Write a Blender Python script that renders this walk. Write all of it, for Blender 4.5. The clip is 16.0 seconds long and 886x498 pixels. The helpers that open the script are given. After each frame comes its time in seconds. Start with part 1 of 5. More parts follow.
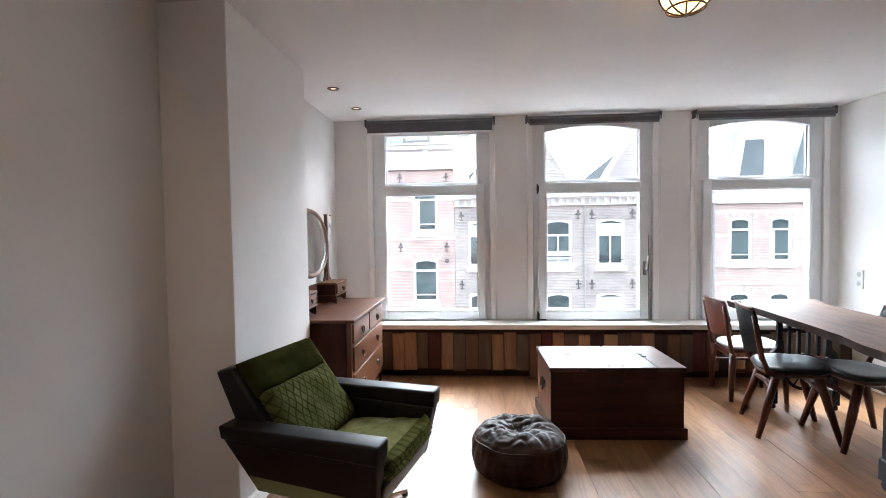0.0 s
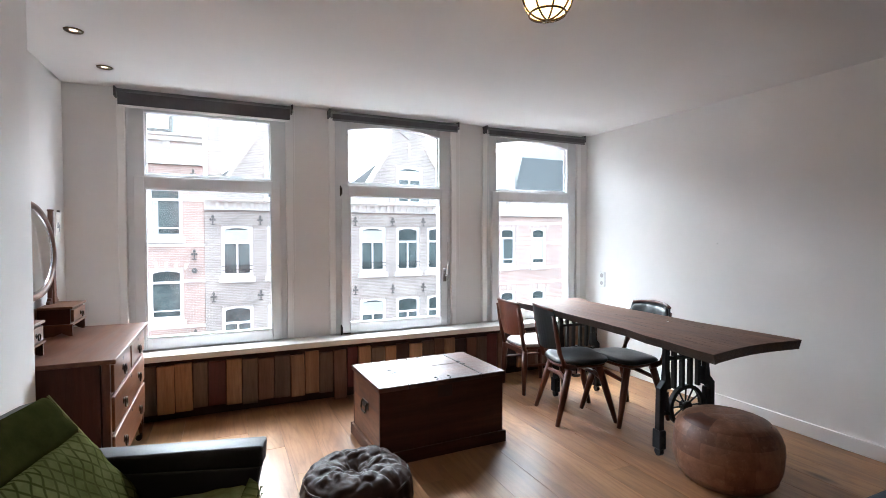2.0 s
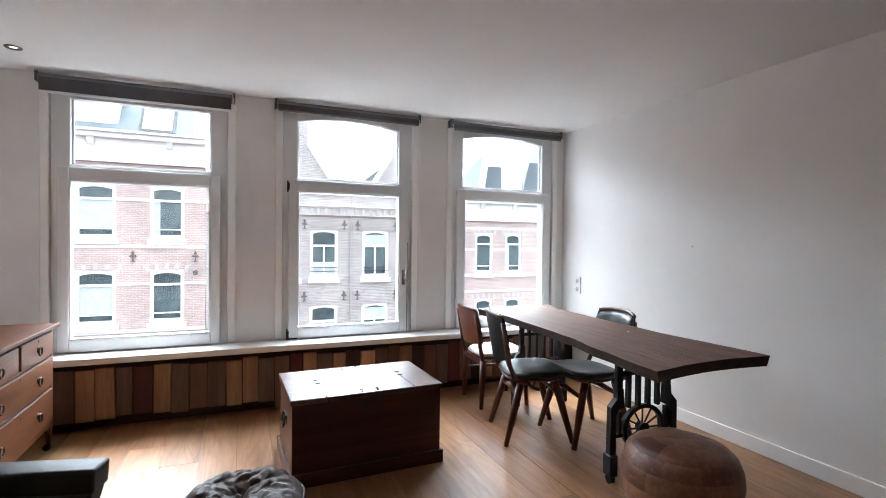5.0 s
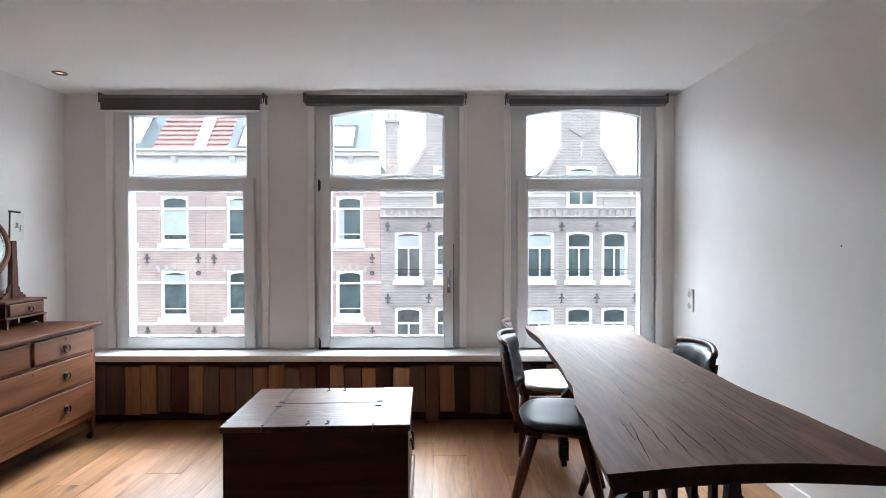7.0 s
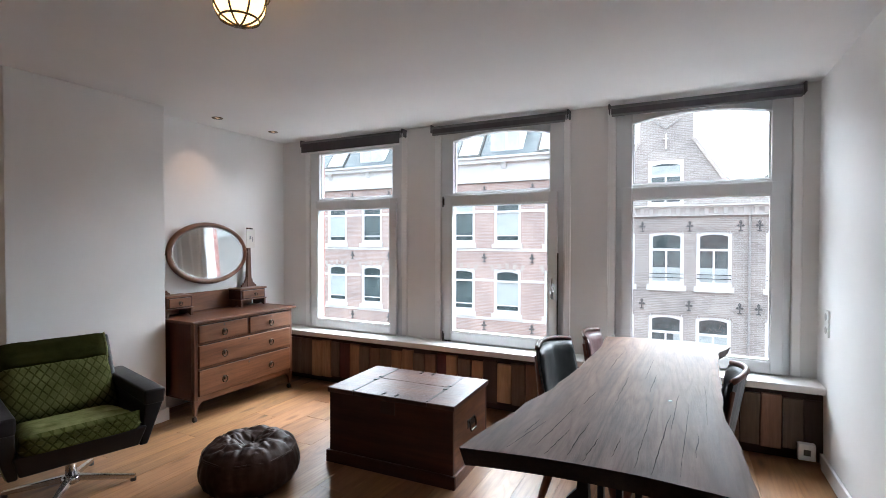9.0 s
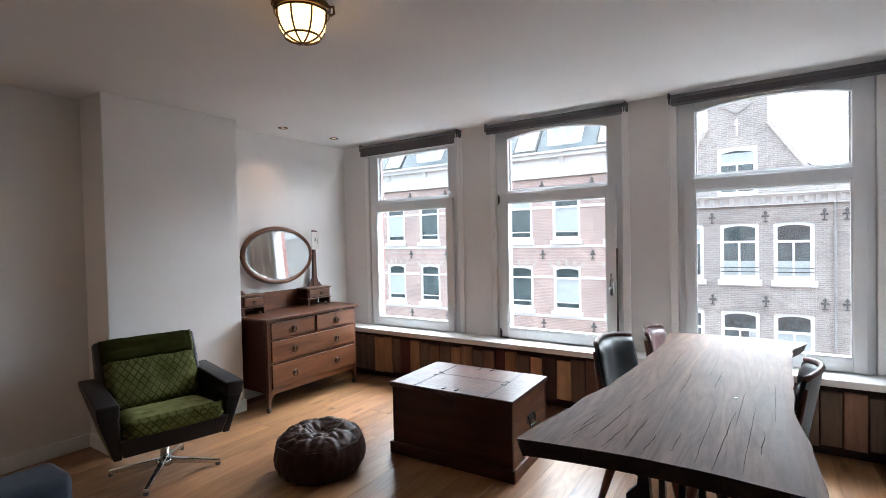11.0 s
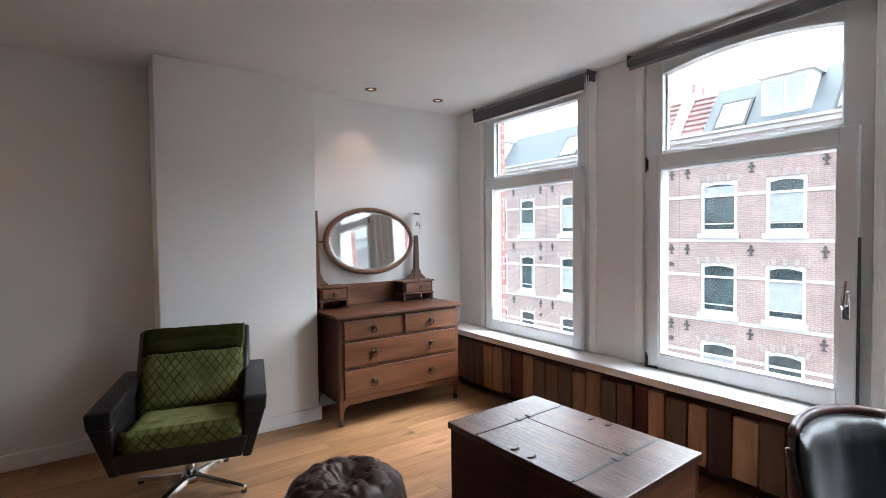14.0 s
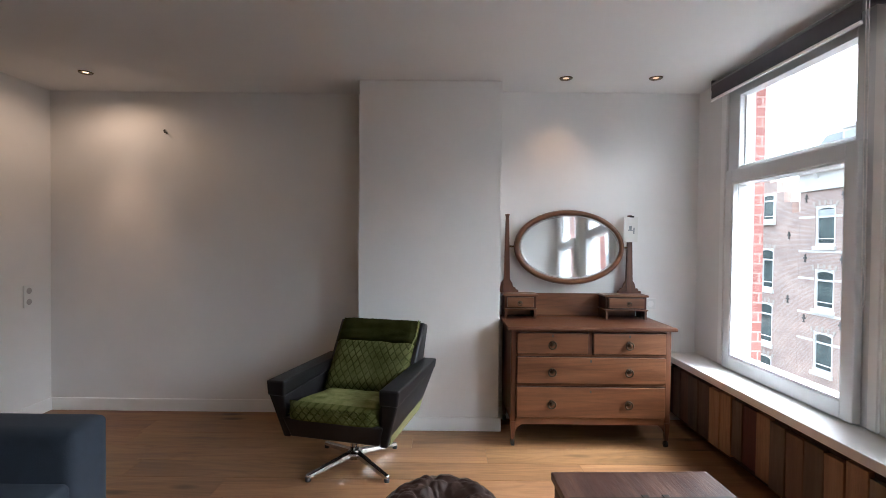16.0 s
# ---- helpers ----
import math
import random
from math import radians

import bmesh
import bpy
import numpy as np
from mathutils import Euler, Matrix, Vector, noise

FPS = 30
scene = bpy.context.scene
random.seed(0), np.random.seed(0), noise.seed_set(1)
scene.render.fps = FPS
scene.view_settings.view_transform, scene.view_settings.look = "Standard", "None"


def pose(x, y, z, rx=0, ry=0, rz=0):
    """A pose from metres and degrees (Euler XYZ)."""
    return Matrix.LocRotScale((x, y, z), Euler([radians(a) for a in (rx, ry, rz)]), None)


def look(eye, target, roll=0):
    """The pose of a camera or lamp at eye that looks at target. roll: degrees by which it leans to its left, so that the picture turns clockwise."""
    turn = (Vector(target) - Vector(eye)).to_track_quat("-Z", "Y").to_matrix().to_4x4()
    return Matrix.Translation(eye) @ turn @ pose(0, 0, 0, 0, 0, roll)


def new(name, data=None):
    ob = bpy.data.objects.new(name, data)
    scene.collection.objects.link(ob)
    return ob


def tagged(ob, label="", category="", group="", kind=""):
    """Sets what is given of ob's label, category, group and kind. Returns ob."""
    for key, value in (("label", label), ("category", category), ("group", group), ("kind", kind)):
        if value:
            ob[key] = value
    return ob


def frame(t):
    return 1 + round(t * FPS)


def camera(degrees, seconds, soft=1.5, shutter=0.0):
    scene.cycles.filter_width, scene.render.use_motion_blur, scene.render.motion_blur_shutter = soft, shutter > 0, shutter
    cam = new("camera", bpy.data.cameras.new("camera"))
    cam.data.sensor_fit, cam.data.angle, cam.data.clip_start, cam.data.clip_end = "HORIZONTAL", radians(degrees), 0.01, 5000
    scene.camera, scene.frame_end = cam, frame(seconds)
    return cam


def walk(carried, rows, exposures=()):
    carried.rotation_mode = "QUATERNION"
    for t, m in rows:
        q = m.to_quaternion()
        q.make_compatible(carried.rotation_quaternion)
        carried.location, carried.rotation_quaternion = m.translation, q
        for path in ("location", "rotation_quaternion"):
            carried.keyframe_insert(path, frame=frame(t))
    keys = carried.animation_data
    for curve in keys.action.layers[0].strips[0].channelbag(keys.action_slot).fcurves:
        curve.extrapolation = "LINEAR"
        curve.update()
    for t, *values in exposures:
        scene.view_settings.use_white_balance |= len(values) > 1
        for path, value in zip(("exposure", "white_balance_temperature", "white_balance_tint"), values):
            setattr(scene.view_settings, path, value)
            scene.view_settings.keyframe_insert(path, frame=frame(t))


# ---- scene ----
cam = camera(84.9, 16.0, soft=0.8)
PATH = [
    (0, (0.56, 0.787, 1.375), (0.414, 2.78, 1.295), -0.8),
    (0.5, (0.43, 0.982, 1.38), (0.692, 2.963, 1.295), -0.5),
    (1, (0.286, 1.141, 1.361), (0.866, 3.053, 1.281), -0.1),
    (1.5, (0.24, 1.211, 1.374), (0.985, 3.065, 1.297), -0.2),
    (2, (0.199, 1.235, 1.366), (1.024, 3.055, 1.308), -0.0),
    (2.5, (0.222, 1.229, 1.37), (1.087, 3.031, 1.313), 0.0),
    (3, (0.234, 1.24, 1.365), (1.121, 3.031, 1.314), 0.3),
    (3.5, (0.242, 1.241, 1.383), (1.144, 3.025, 1.328), 0.4),
    (5.8, (1.267, 1.486, 1.291), (1.799, 3.414, 1.259), 0.1),
    (6, (1.391, 1.561, 1.299), (1.844, 3.509, 1.266), -0.2),
    (6.5, (1.626, 1.729, 1.287), (1.928, 3.706, 1.267), -0.1),
    (7, (2.02, 1.724, 1.32), (2.032, 3.724, 1.289), -0.0),
    (7.5, (2.331, 1.705, 1.311), (2.135, 3.695, 1.289), -0.0),
    (8, (2.615, 1.696, 1.343), (2.208, 3.654, 1.32), 0.0),
    (8.5, (2.89, 1.607, 1.385), (2.232, 3.495, 1.356), 0.0),
    (9, (3.024, 1.526, 1.399), (2.132, 3.316, 1.364), 0.1),
    (9.2, (3.086, 1.519, 1.399), (2.119, 3.269, 1.362), -0.1),
    (11.5, (3.06, 1.471, 1.402), (1.935, 3.124, 1.357), -1.1),
    (12, (3.037, 1.527, 1.396), (1.878, 3.157, 1.345), -0.9),
    (12.5, (2.804, 1.6, 1.391), (1.65, 3.233, 1.336), -0.8),
    (13, (2.753, 1.895, 1.373), (1.534, 3.479, 1.311), -0.9),
    (13.5, (2.747, 2.238, 1.329), (1.384, 3.7, 1.275), -1.0),
    (14, (2.801, 2.644, 1.333), (1.171, 3.801, 1.272), -0.6),
    (14.5, (2.863, 2.977, 1.336), (1.02, 3.752, 1.301), -0.5),
    (15, (2.792, 3.276, 1.281), (0.824, 3.626, 1.253), 0.1),
    (15.5, (2.784, 3.471, 1.315), (0.789, 3.606, 1.273), 0.2),
    (16, (2.79, 3.526, 1.321), (0.79, 3.521, 1.287), 0.6),
]
walk(cam, [(t, look(eye, target, roll)) for t, eye, target, roll in PATH],
     [(t, 3.45 + s, 5650, 5) for t, s in ((0.0, 0.42), (1.5, 0.35), (3.5, 0.42), (6.0, 0.03), (7.5, -0.05), (9.0, -0.03), (12.5, 0.0), (14.5, -0.06), (16.0, -0.1))])

# ---- light ----
world = bpy.data.worlds.new("sky")
scene.world = world
world.use_nodes = True
wn = world.node_tree.nodes
sky = wn.new("ShaderNodeTexSky")
sky.sky_type, sky.sun_disc = "NISHITA", False
sky.sun_elevation, sky.sun_rotation = radians(52), radians(6)
sky.air_density, sky.dust_density = 1.0, 5.0
hs = wn.new("ShaderNodeHueSaturation")
hs.inputs["Saturation"].default_value = 0.2
world.node_tree.links.new(sky.outputs[0], hs.inputs["Color"])
world.node_tree.links.new(hs.outputs[0], wn["Background"].inputs["Color"])
wn["Background"].inputs["Strength"].default_value = 0.13

sun = new("sun", bpy.data.lights.new("sun", "SUN"))
sun.data.energy, sun.data.angle, sun.data.color = 1.5, radians(115), (1.0, 0.98, 0.96)
sun.matrix_world = look((2.3, 10.6, 13.6), (1.5, 0, 0))


# ---- material helpers ----
def mat_base(name, rough=0.5, metal=0.0):
    m = bpy.data.materials.new(name)
    m.use_nodes = True
    b = m.node_tree.nodes["Principled BSDF"]
    b.inputs["Roughness"].default_value = rough
    b.inputs["Metallic"].default_value = metal
    return m, m.node_tree.nodes, m.node_tree.links, b


def coords(nodes, links, scale, rot=(0, 0, 0)):
    tc = nodes.new("ShaderNodeTexCoord")
    mp = nodes.new("ShaderNodeMapping")
    mp.inputs["Scale"].default_value = scale
    mp.inputs["Rotation"].default_value = rot
    links.new(tc.outputs["Object"], mp.inputs["Vector"])
    return mp.outputs["Vector"]


def noise_node(nodes, links, vec, scale, detail=4, rough=0.55, dist=0.0):
    n = nodes.new("ShaderNodeTexNoise")
    n.inputs["Scale"].default_value = scale
    n.inputs["Detail"].default_value = detail
    n.inputs["Roughness"].default_value = rough
    n.inputs["Distortion"].default_value = dist
    links.new(vec, n.inputs["Vector"])
    return n.outputs["Fac"]


def ramp(nodes, links, fac, stops):
    r = nodes.new("ShaderNodeValToRGB")
    while len(r.color_ramp.elements) < len(stops):
        r.color_ramp.elements.new(0.5)
    for e, (p, c) in zip(r.color_ramp.elements, stops):
        e.position, e.color = p, (*c, 1)
    links.new(fac, r.inputs["Fac"])
    return r.outputs["Color"]


def mix(nodes, links, kind, fac, a, b):
    n = nodes.new("ShaderNodeMix")
    n.data_type, n.blend_type = "RGBA", kind
    for sock, val in ((n.inputs[0], fac), (n.inputs[6], a), (n.inputs[7], b)):
        if isinstance(val, (int, float)):
            sock.default_value = val
        elif isinstance(val, tuple):
            sock.default_value = (*val, 1)
        else:
            links.new(val, sock)
    return n.outputs[2]


def bump(nodes, links, b, height, strength, dist=0.01):
    n = nodes.new("ShaderNodeBump")
    n.inputs["Strength"].default_value, n.inputs["Distance"].default_value = strength, dist
    links.new(height, n.inputs["Height"])
    links.new(n.outputs["Normal"], b.inputs["Normal"])


def rand_value(nodes, links, col, low, high, hue=0.0):
    """Vary a colour from object to object."""
    oi = nodes.new("ShaderNodeObjectInfo")
    mr = nodes.new("ShaderNodeMapRange")
    mr.inputs[3].default_value, mr.inputs[4].default_value = low, high
    links.new(oi.outputs["Random"], mr.inputs[0])
    h = nodes.new("ShaderNodeHueSaturation")
    links.new(mr.outputs[0], h.inputs["Value"])
    links.new(col, h.inputs["Color"])
    if hue:
        m2 = nodes.new("ShaderNodeMapRange")
        m2.inputs[3].default_value, m2.inputs[4].default_value = 0.5 - hue, 0.5 + hue
        mul = nodes.new("ShaderNodeMath")
        mul.operation = "FRACT"
        m3 = nodes.new("ShaderNodeMath")
        m3.operation, m3.inputs[1].default_value = "MULTIPLY", 7.31
        links.new(oi.outputs["Random"], m3.inputs[0])
        links.new(m3.outputs[0], mul.inputs[0])
        links.new(mul.outputs[0], m2.inputs[0])
        links.new(m2.outputs[0], h.inputs["Hue"])
    return h.outputs["Color"]


def wood(name, dark, mid, light, rough=0.4, along="y", grain=1.0, vary=(1, 1), hue=0.0, knots=0.0, wear=0.0, relief=0.25, spec=0.5, streak=0.75, figure=0.0):
    m, nd, lk, b = mat_base(name, rough)
    b.inputs["Specular IOR Level"].default_value = spec
    s = {"x": (1.2, 14, 14), "y": (14, 1.2, 14), "z": (14, 14, 1.2)}[along]
    tc = nd.new("ShaderNodeTexCoord")
    oi = nd.new("ShaderNodeObjectInfo")
    off = nd.new("ShaderNodeVectorMath")
    off.operation = "SCALE"
    off.inputs[0].default_value = (17.0, 29.0, 11.0)
    lk.new(oi.outputs["Random"], off.inputs["Scale"])
    add = nd.new("ShaderNodeVectorMath")
    lk.new(tc.outputs["Object"], add.inputs[0])
    lk.new(off.outputs[0], add.inputs[1])
    mp = nd.new("ShaderNodeMapping")
    mp.inputs["Scale"].default_value = tuple(v * grain for v in s)
    lk.new(add.outputs[0], mp.inputs["Vector"])
    v = mp.outputs["Vector"]
    big = noise_node(nd, lk, v, 0.6, 3, 0.5, 1.2)
    fine = noise_node(nd, lk, v, 5.0, 5, 0.65, 0.3)
    col = ramp(nd, lk, big, [(0.28, dark), (0.5, mid), (0.72, light)])
    if figure:
        # broad cathedral figure: bands warped by a slow drift
        fm = nd.new("ShaderNodeMapping")
        fm.inputs["Scale"].default_value = {"x": (0.55, 5, 5), "y": (5, 0.55, 5), "z": (5, 5, 0.55)}[along]
        lk.new(add.outputs[0], fm.inputs["Vector"])
        drift = noise_node(nd, lk, fm.outputs["Vector"], 1.0, 2, 0.45, 0.4)
        k = nd.new("ShaderNodeMath")
        k.operation, k.inputs[1].default_value = "MULTIPLY", 15.0
        lk.new(drift, k.inputs[0])
        pp = nd.new("ShaderNodeMath")
        pp.operation, pp.inputs[1].default_value = "PINGPONG", 0.5
        lk.new(k.outputs[0], pp.inputs[0])
        band = ramp(nd, lk, pp.outputs[0], [(0.02, (0.55, 0.5, 0.46)), (0.2, (0.92, 0.92, 0.92)), (0.45, (1.08, 1.08, 1.08))])
        col = mix(nd, lk, "MULTIPLY", figure, col, band)
    shade = ramp(nd, lk, fine, [(0.3, (0.72, 0.70, 0.68)), (0.6, (1.05, 1.05, 1.05))])
    col = mix(nd, lk, "MULTIPLY", streak, col, shade)
    if knots:
        vo = nd.new("ShaderNodeTexVoronoi")
        vo.inputs["Scale"].default_value = 1.0
        km = nd.new("ShaderNodeMapping")
        km.inputs["Scale"].default_value = {"x": (1.5, 5, 5), "y": (5, 1.5, 5), "z": (5, 5, 1.5)}[along]
        lk.new(add.outputs[0], km.inputs["Vector"])
        lk.new(km.outputs["Vector"], vo.inputs["Vector"])
        kn = ramp(nd, lk, vo.outputs["Distance"], [(0.05, (0.28, 0.22, 0.18)), (0.17, (1, 1, 1))])
        col = mix(nd, lk, "MULTIPLY", knots, col, kn)
    if wear:
        w = noise_node(nd, lk, coords(nd, lk, (1, 1, 1)), 7.0, 6, 0.7)
        wf = ramp(nd, lk, w, [(0.5, (0, 0, 0)), (0.75, (wear, wear, wear))])
        col = mix(nd, lk, "MIX", wf, col, light)
    # slow blotches of age and handling
    age = ramp(nd, lk, noise_node(nd, lk, add.outputs[0], 2.3, 4, 0.6), [(0.3, (0.84, 0.83, 0.82)), (0.7, (1.08, 1.08, 1.08))])
    col = mix(nd, lk, "MULTIPLY", 1.0, col, age)
    if vary != (1, 1):
        col = rand_value(nd, lk, col, vary[0], vary[1], hue)
    lk.new(col, b.inputs["Base Color"])
    rr = nd.new("ShaderNodeMapRange")
    rr.inputs[3].default_value, rr.inputs[4].default_value = rough - 0.1, rough + 0.14
    lk.new(big, rr.inputs[0])
    lk.new(rr.outputs[0], b.inputs["Roughness"])
    bump(nd, lk, b, fine, relief, 0.004)
    return m


def plain(name, col, rough=0.5, metal=0.0, var=0.12, scale=6.0, relief=0.08, fine=60.0, coat=0.0, spec=0.5):
    """A colour with soft blotches and fine relief."""
    m, nd, lk, b = mat_base(name, rough, metal)
    v = coords(nd, lk, (1, 1, 1))
    n1 = noise_node(nd, lk, v, scale, 5, 0.6)
    lo, hi = tuple(c * (1 - var) for c in col), tuple(min(1, c * (1 + var)) for c in col)
    lk.new(ramp(nd, lk, n1, [(0.3, lo), (0.7, hi)]), b.inputs["Base Color"])
    n2 = noise_node(nd, lk, v, fine, 3, 0.6)
    mr = nd.new("ShaderNodeMapRange")
    mr.inputs[3].default_value, mr.inputs[4].default_value = max(0.02, rough - 0.07), min(1, rough + 0.07)
    lk.new(n1, mr.inputs[0])
    lk.new(mr.outputs[0], b.inputs["Roughness"])
    if relief:
        bump(nd, lk, b, n2, relief, 0.003)
    b.inputs["Specular IOR Level"].default_value = spec
    if coat:
        b.inputs["Coat Weight"].default_value = coat
    return m


def glow(name, col, strength):
    m = bpy.data.materials.new(name)
    m.use_nodes = True
    b = m.node_tree.nodes["Principled BSDF"]
    b.inputs["Base Color"].default_value = (*col, 1)
    b.inputs["Emission Color"].default_value = (*col, 1)
    b.inputs["Emission Strength"].default_value = strength
    return m


def glass_mat(name, tint=(1, 1, 1)):
    m = bpy.data.materials.new(name)
    m.use_nodes = True
    nd, lk = m.node_tree.nodes, m.node_tree.links
    nd.remove(nd["Principled BSDF"])
    tr = nd.new("ShaderNodeBsdfTransparent")
    tr.inputs[0].default_value = (*tint, 1)
    gl = nd.new("ShaderNodeBsdfGlossy")
    gl.inputs["Roughness"].default_value = 0.01
    mx = nd.new("ShaderNodeMixShader")
    mx.inputs[0].default_value = 0.03
    lk.new(tr.outputs[0], mx.inputs[1])
    lk.new(gl.outputs[0], mx.inputs[2])
    lk.new(mx.outputs[0], nd["Material Output"].inputs["Surface"])
    return m


def brick_mat(name, c1, c2, mortar):
    m, nd, lk, b = mat_base(name, 0.85)
    tc = nd.new("ShaderNodeTexCoord")
    sp = nd.new("ShaderNodeSeparateXYZ")
    cb = nd.new("ShaderNodeCombineXYZ")
    lk.new(tc.outputs["Object"], sp.inputs[0])
    ad = nd.new("ShaderNodeMath")
    lk.new(sp.outputs["X"], ad.inputs[0])
    lk.new(sp.outputs["Y"], ad.inputs[1])
    lk.new(ad.outputs[0], cb.inputs["X"])
    lk.new(sp.outputs["Z"], cb.inputs["Y"])
    br = nd.new("ShaderNodeTexBrick")
    br.inputs["Scale"].default_value = 1.0
    br.inputs["Brick Width"].default_value, br.inputs["Row Height"].default_value = 0.22, 0.066
    br.inputs["Mortar Size"].default_value = 0.006
    br.inputs["Color1"].default_value, br.inputs["Color2"].default_value = (*c1, 1), (*c2, 1)
    br.inputs["Mortar"].default_value = (*mortar, 1)
    lk.new(cb.outputs[0], br.inputs["Vector"])
    n = noise_node(nd, lk, tc.outputs["Object"], 0.8, 5, 0.6)
    sh = ramp(nd, lk, n, [(0.3, (0.8, 0.8, 0.8)), (0.7, (1.1, 1.08, 1.05))])
    lk.new(mix(nd, lk, "MULTIPLY", 1.0, br.outputs["Color"], sh), b.inputs["Base Color"])
    bump(nd, lk, b, br.outputs["Fac"], -0.3, 0.01)
    return m


# ---- materials ----
M_WALL = plain("white_wall_paint", (0.78, 0.765, 0.745), 0.75, var=0.035, scale=1.6, relief=0.06, fine=140)
M_CEIL = plain("white_ceiling_paint", (0.755, 0.74, 0.725), 0.8, var=0.03, scale=1.2, relief=0.05, fine=120)
M_TRIM = plain("white_gloss_paint", (0.86, 0.85, 0.835), 0.38, var=0.03, scale=3, relief=0.03, fine=40)
M_SASH = plain("white_window_lacquer", (0.72, 0.73, 0.74), 0.35, var=0.03, scale=4, relief=0.02, fine=30)
M_SILL = plain("worn_white_sill_paint", (0.80, 0.79, 0.77), 0.35, var=0.06, scale=7, relief=0.06, fine=50)
M_FLOOR = wood("oiled_oak_floor", (0.205, 0.098, 0.042), (0.295, 0.150, 0.068), (0.37, 0.203, 0.10), 0.38, "y", 0.7, (0.86, 1.12), 0.006, knots=1.0, relief=0.2, spec=0.48, streak=0.6, figure=0.3)
M_GAP = plain("dark_floor_joint", (0.09, 0.045, 0.02), 0.9)
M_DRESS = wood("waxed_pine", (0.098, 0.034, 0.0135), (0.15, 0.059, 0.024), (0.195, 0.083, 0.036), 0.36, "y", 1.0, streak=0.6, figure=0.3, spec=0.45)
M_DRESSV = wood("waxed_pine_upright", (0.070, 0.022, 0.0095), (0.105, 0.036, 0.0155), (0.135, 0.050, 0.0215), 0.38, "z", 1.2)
# sides, back and jewel boxes: the same pine with shade put into its colour
M_DRSIDE = wood("shaded_pine_side", (0.042, 0.0115, 0.006), (0.064, 0.018, 0.009), (0.085, 0.026, 0.0125), 0.5, "z", 1.0, spec=0.3)
M_DRTOP = wood("waxed_pine_top", (0.062, 0.020, 0.009), (0.105, 0.038, 0.017), (0.15, 0.060, 0.028), 0.36, "y", 1.0, streak=0.7, figure=0.5, spec=0.35, wear=0.2)
M_TRUNK = wood("mahogany_stain", (0.026, 0.008, 0.005), (0.044, 0.0135, 0.008), (0.07, 0.024, 0.013), 0.5, "x", 1.0, wear=0.3, spec=0.3)
M_TRUNKS = wood("worn_pine_chest_side", (0.085, 0.030, 0.014), (0.15, 0.060, 0.028), (0.26, 0.125, 0.062), 0.45, "y", 1.0, wear=0.75, knots=1.0, streak=0.8, figure=0.4)
M_LID = wood("worn_chest_lid", (0.034, 0.012, 0.008), (0.06, 0.023, 0.015), (0.13, 0.065, 0.044), 0.38, "x", 0.9, wear=0.7, spec=0.42, relief=0.6, streak=0.6, figure=0.4)
M_TABLE = wood("dark_walnut_slab", (0.090, 0.047, 0.031), (0.142, 0.077, 0.052), (0.20, 0.115, 0.080), 0.58, "y", 1.1, relief=0.45, wear=0.2, spec=0.18, knots=0.5, streak=0.85, figure=0.4)
M_BARK = wood("dark_slab_edge", (0.022, 0.012, 0.008), (0.04, 0.022, 0.014), (0.06, 0.035, 0.022), 0.6, "y", 1.5, relief=0.8)
M_CRACK = plain("dark_crack_filler", (0.012, 0.008, 0.006), 0.9, spec=0.02, relief=0)
M_TEAK = wood("dark_teak", (0.066, 0.019, 0.0105), (0.105, 0.031, 0.0165), (0.145, 0.047, 0.025), 0.36, "z", 1.5)
M_TEAKR = wood("red_teak_ply", (0.11, 0.032, 0.02), (0.16, 0.05, 0.03), (0.2, 0.07, 0.04), 0.32, "z", 1.2)
M_VINYL = plain("black_vinyl", (0.018, 0.022, 0.023), 0.36, var=0.2, scale=10, relief=0.12, fine=180, spec=0.35)
M_BURG = plain("burgundy_vinyl", (0.10, 0.045, 0.045), 0.3, var=0.15, scale=9, relief=0.1, fine=180)
M_GREYV = plain("pale_grey_vinyl", (0.42, 0.40, 0.39), 0.35, var=0.1, scale=8, relief=0.08, fine=150)
M_LEATHER = plain("black_leatherette", (0.011, 0.010, 0.011), 0.42, var=0.25, scale=7, relief=0.15, fine=220, spec=0.32)
M_POUFB = plain("dark_brown_leather", (0.037, 0.020, 0.0155), 0.45, var=0.4, scale=14, relief=0.25, fine=90, spec=0.16)
M_IRON = plain("black_cast_iron", (0.012, 0.013, 0.016), 0.42, 0.3, var=0.3, scale=25, relief=0.3, fine=120)
M_CHROME = plain("brushed_chrome", (0.62, 0.61, 0.6), 0.2, 1.0, var=0.06, scale=20, relief=0.02)
M_BRASS = plain("aged_brass", (0.11, 0.07, 0.032), 0.38, 0.85, var=0.35, scale=40, relief=0.2)
M_BRONZE = plain("dark_bronze", (0.050, 0.032, 0.017), 0.45, 0.4, var=0.4, scale=60, relief=0.2, spec=0.3)
M_STEEL = plain("dark_steel", (0.05, 0.048, 0.045), 0.45, 0.8, var=0.3, scale=40, relief=0.2)
M_BLIND = plain("charcoal_blind_fabric", (0.090, 0.084, 0.090), 0.8, var=0.08, scale=20, relief=0.15, fine=300)
M_BLINDT = plain("grey_blind_tube", (0.17, 0.165, 0.168), 0.6, var=0.08, scale=20, relief=0.1, fine=300)
M_SOFA = plain("blue_grey_wool", (0.036, 0.047, 0.066), 0.9, var=0.12, scale=14, relief=0.35, fine=260)
M_PLASTIC = plain("white_plastic", (0.75, 0.75, 0.73), 0.3, var=0.02, relief=0)
M_DARKPL = plain("dark_slot", (0.05, 0.05, 0.05), 0.6, relief=0)
M_GLASS = glass_mat("window_glass", (0.97, 0.98, 0.98))
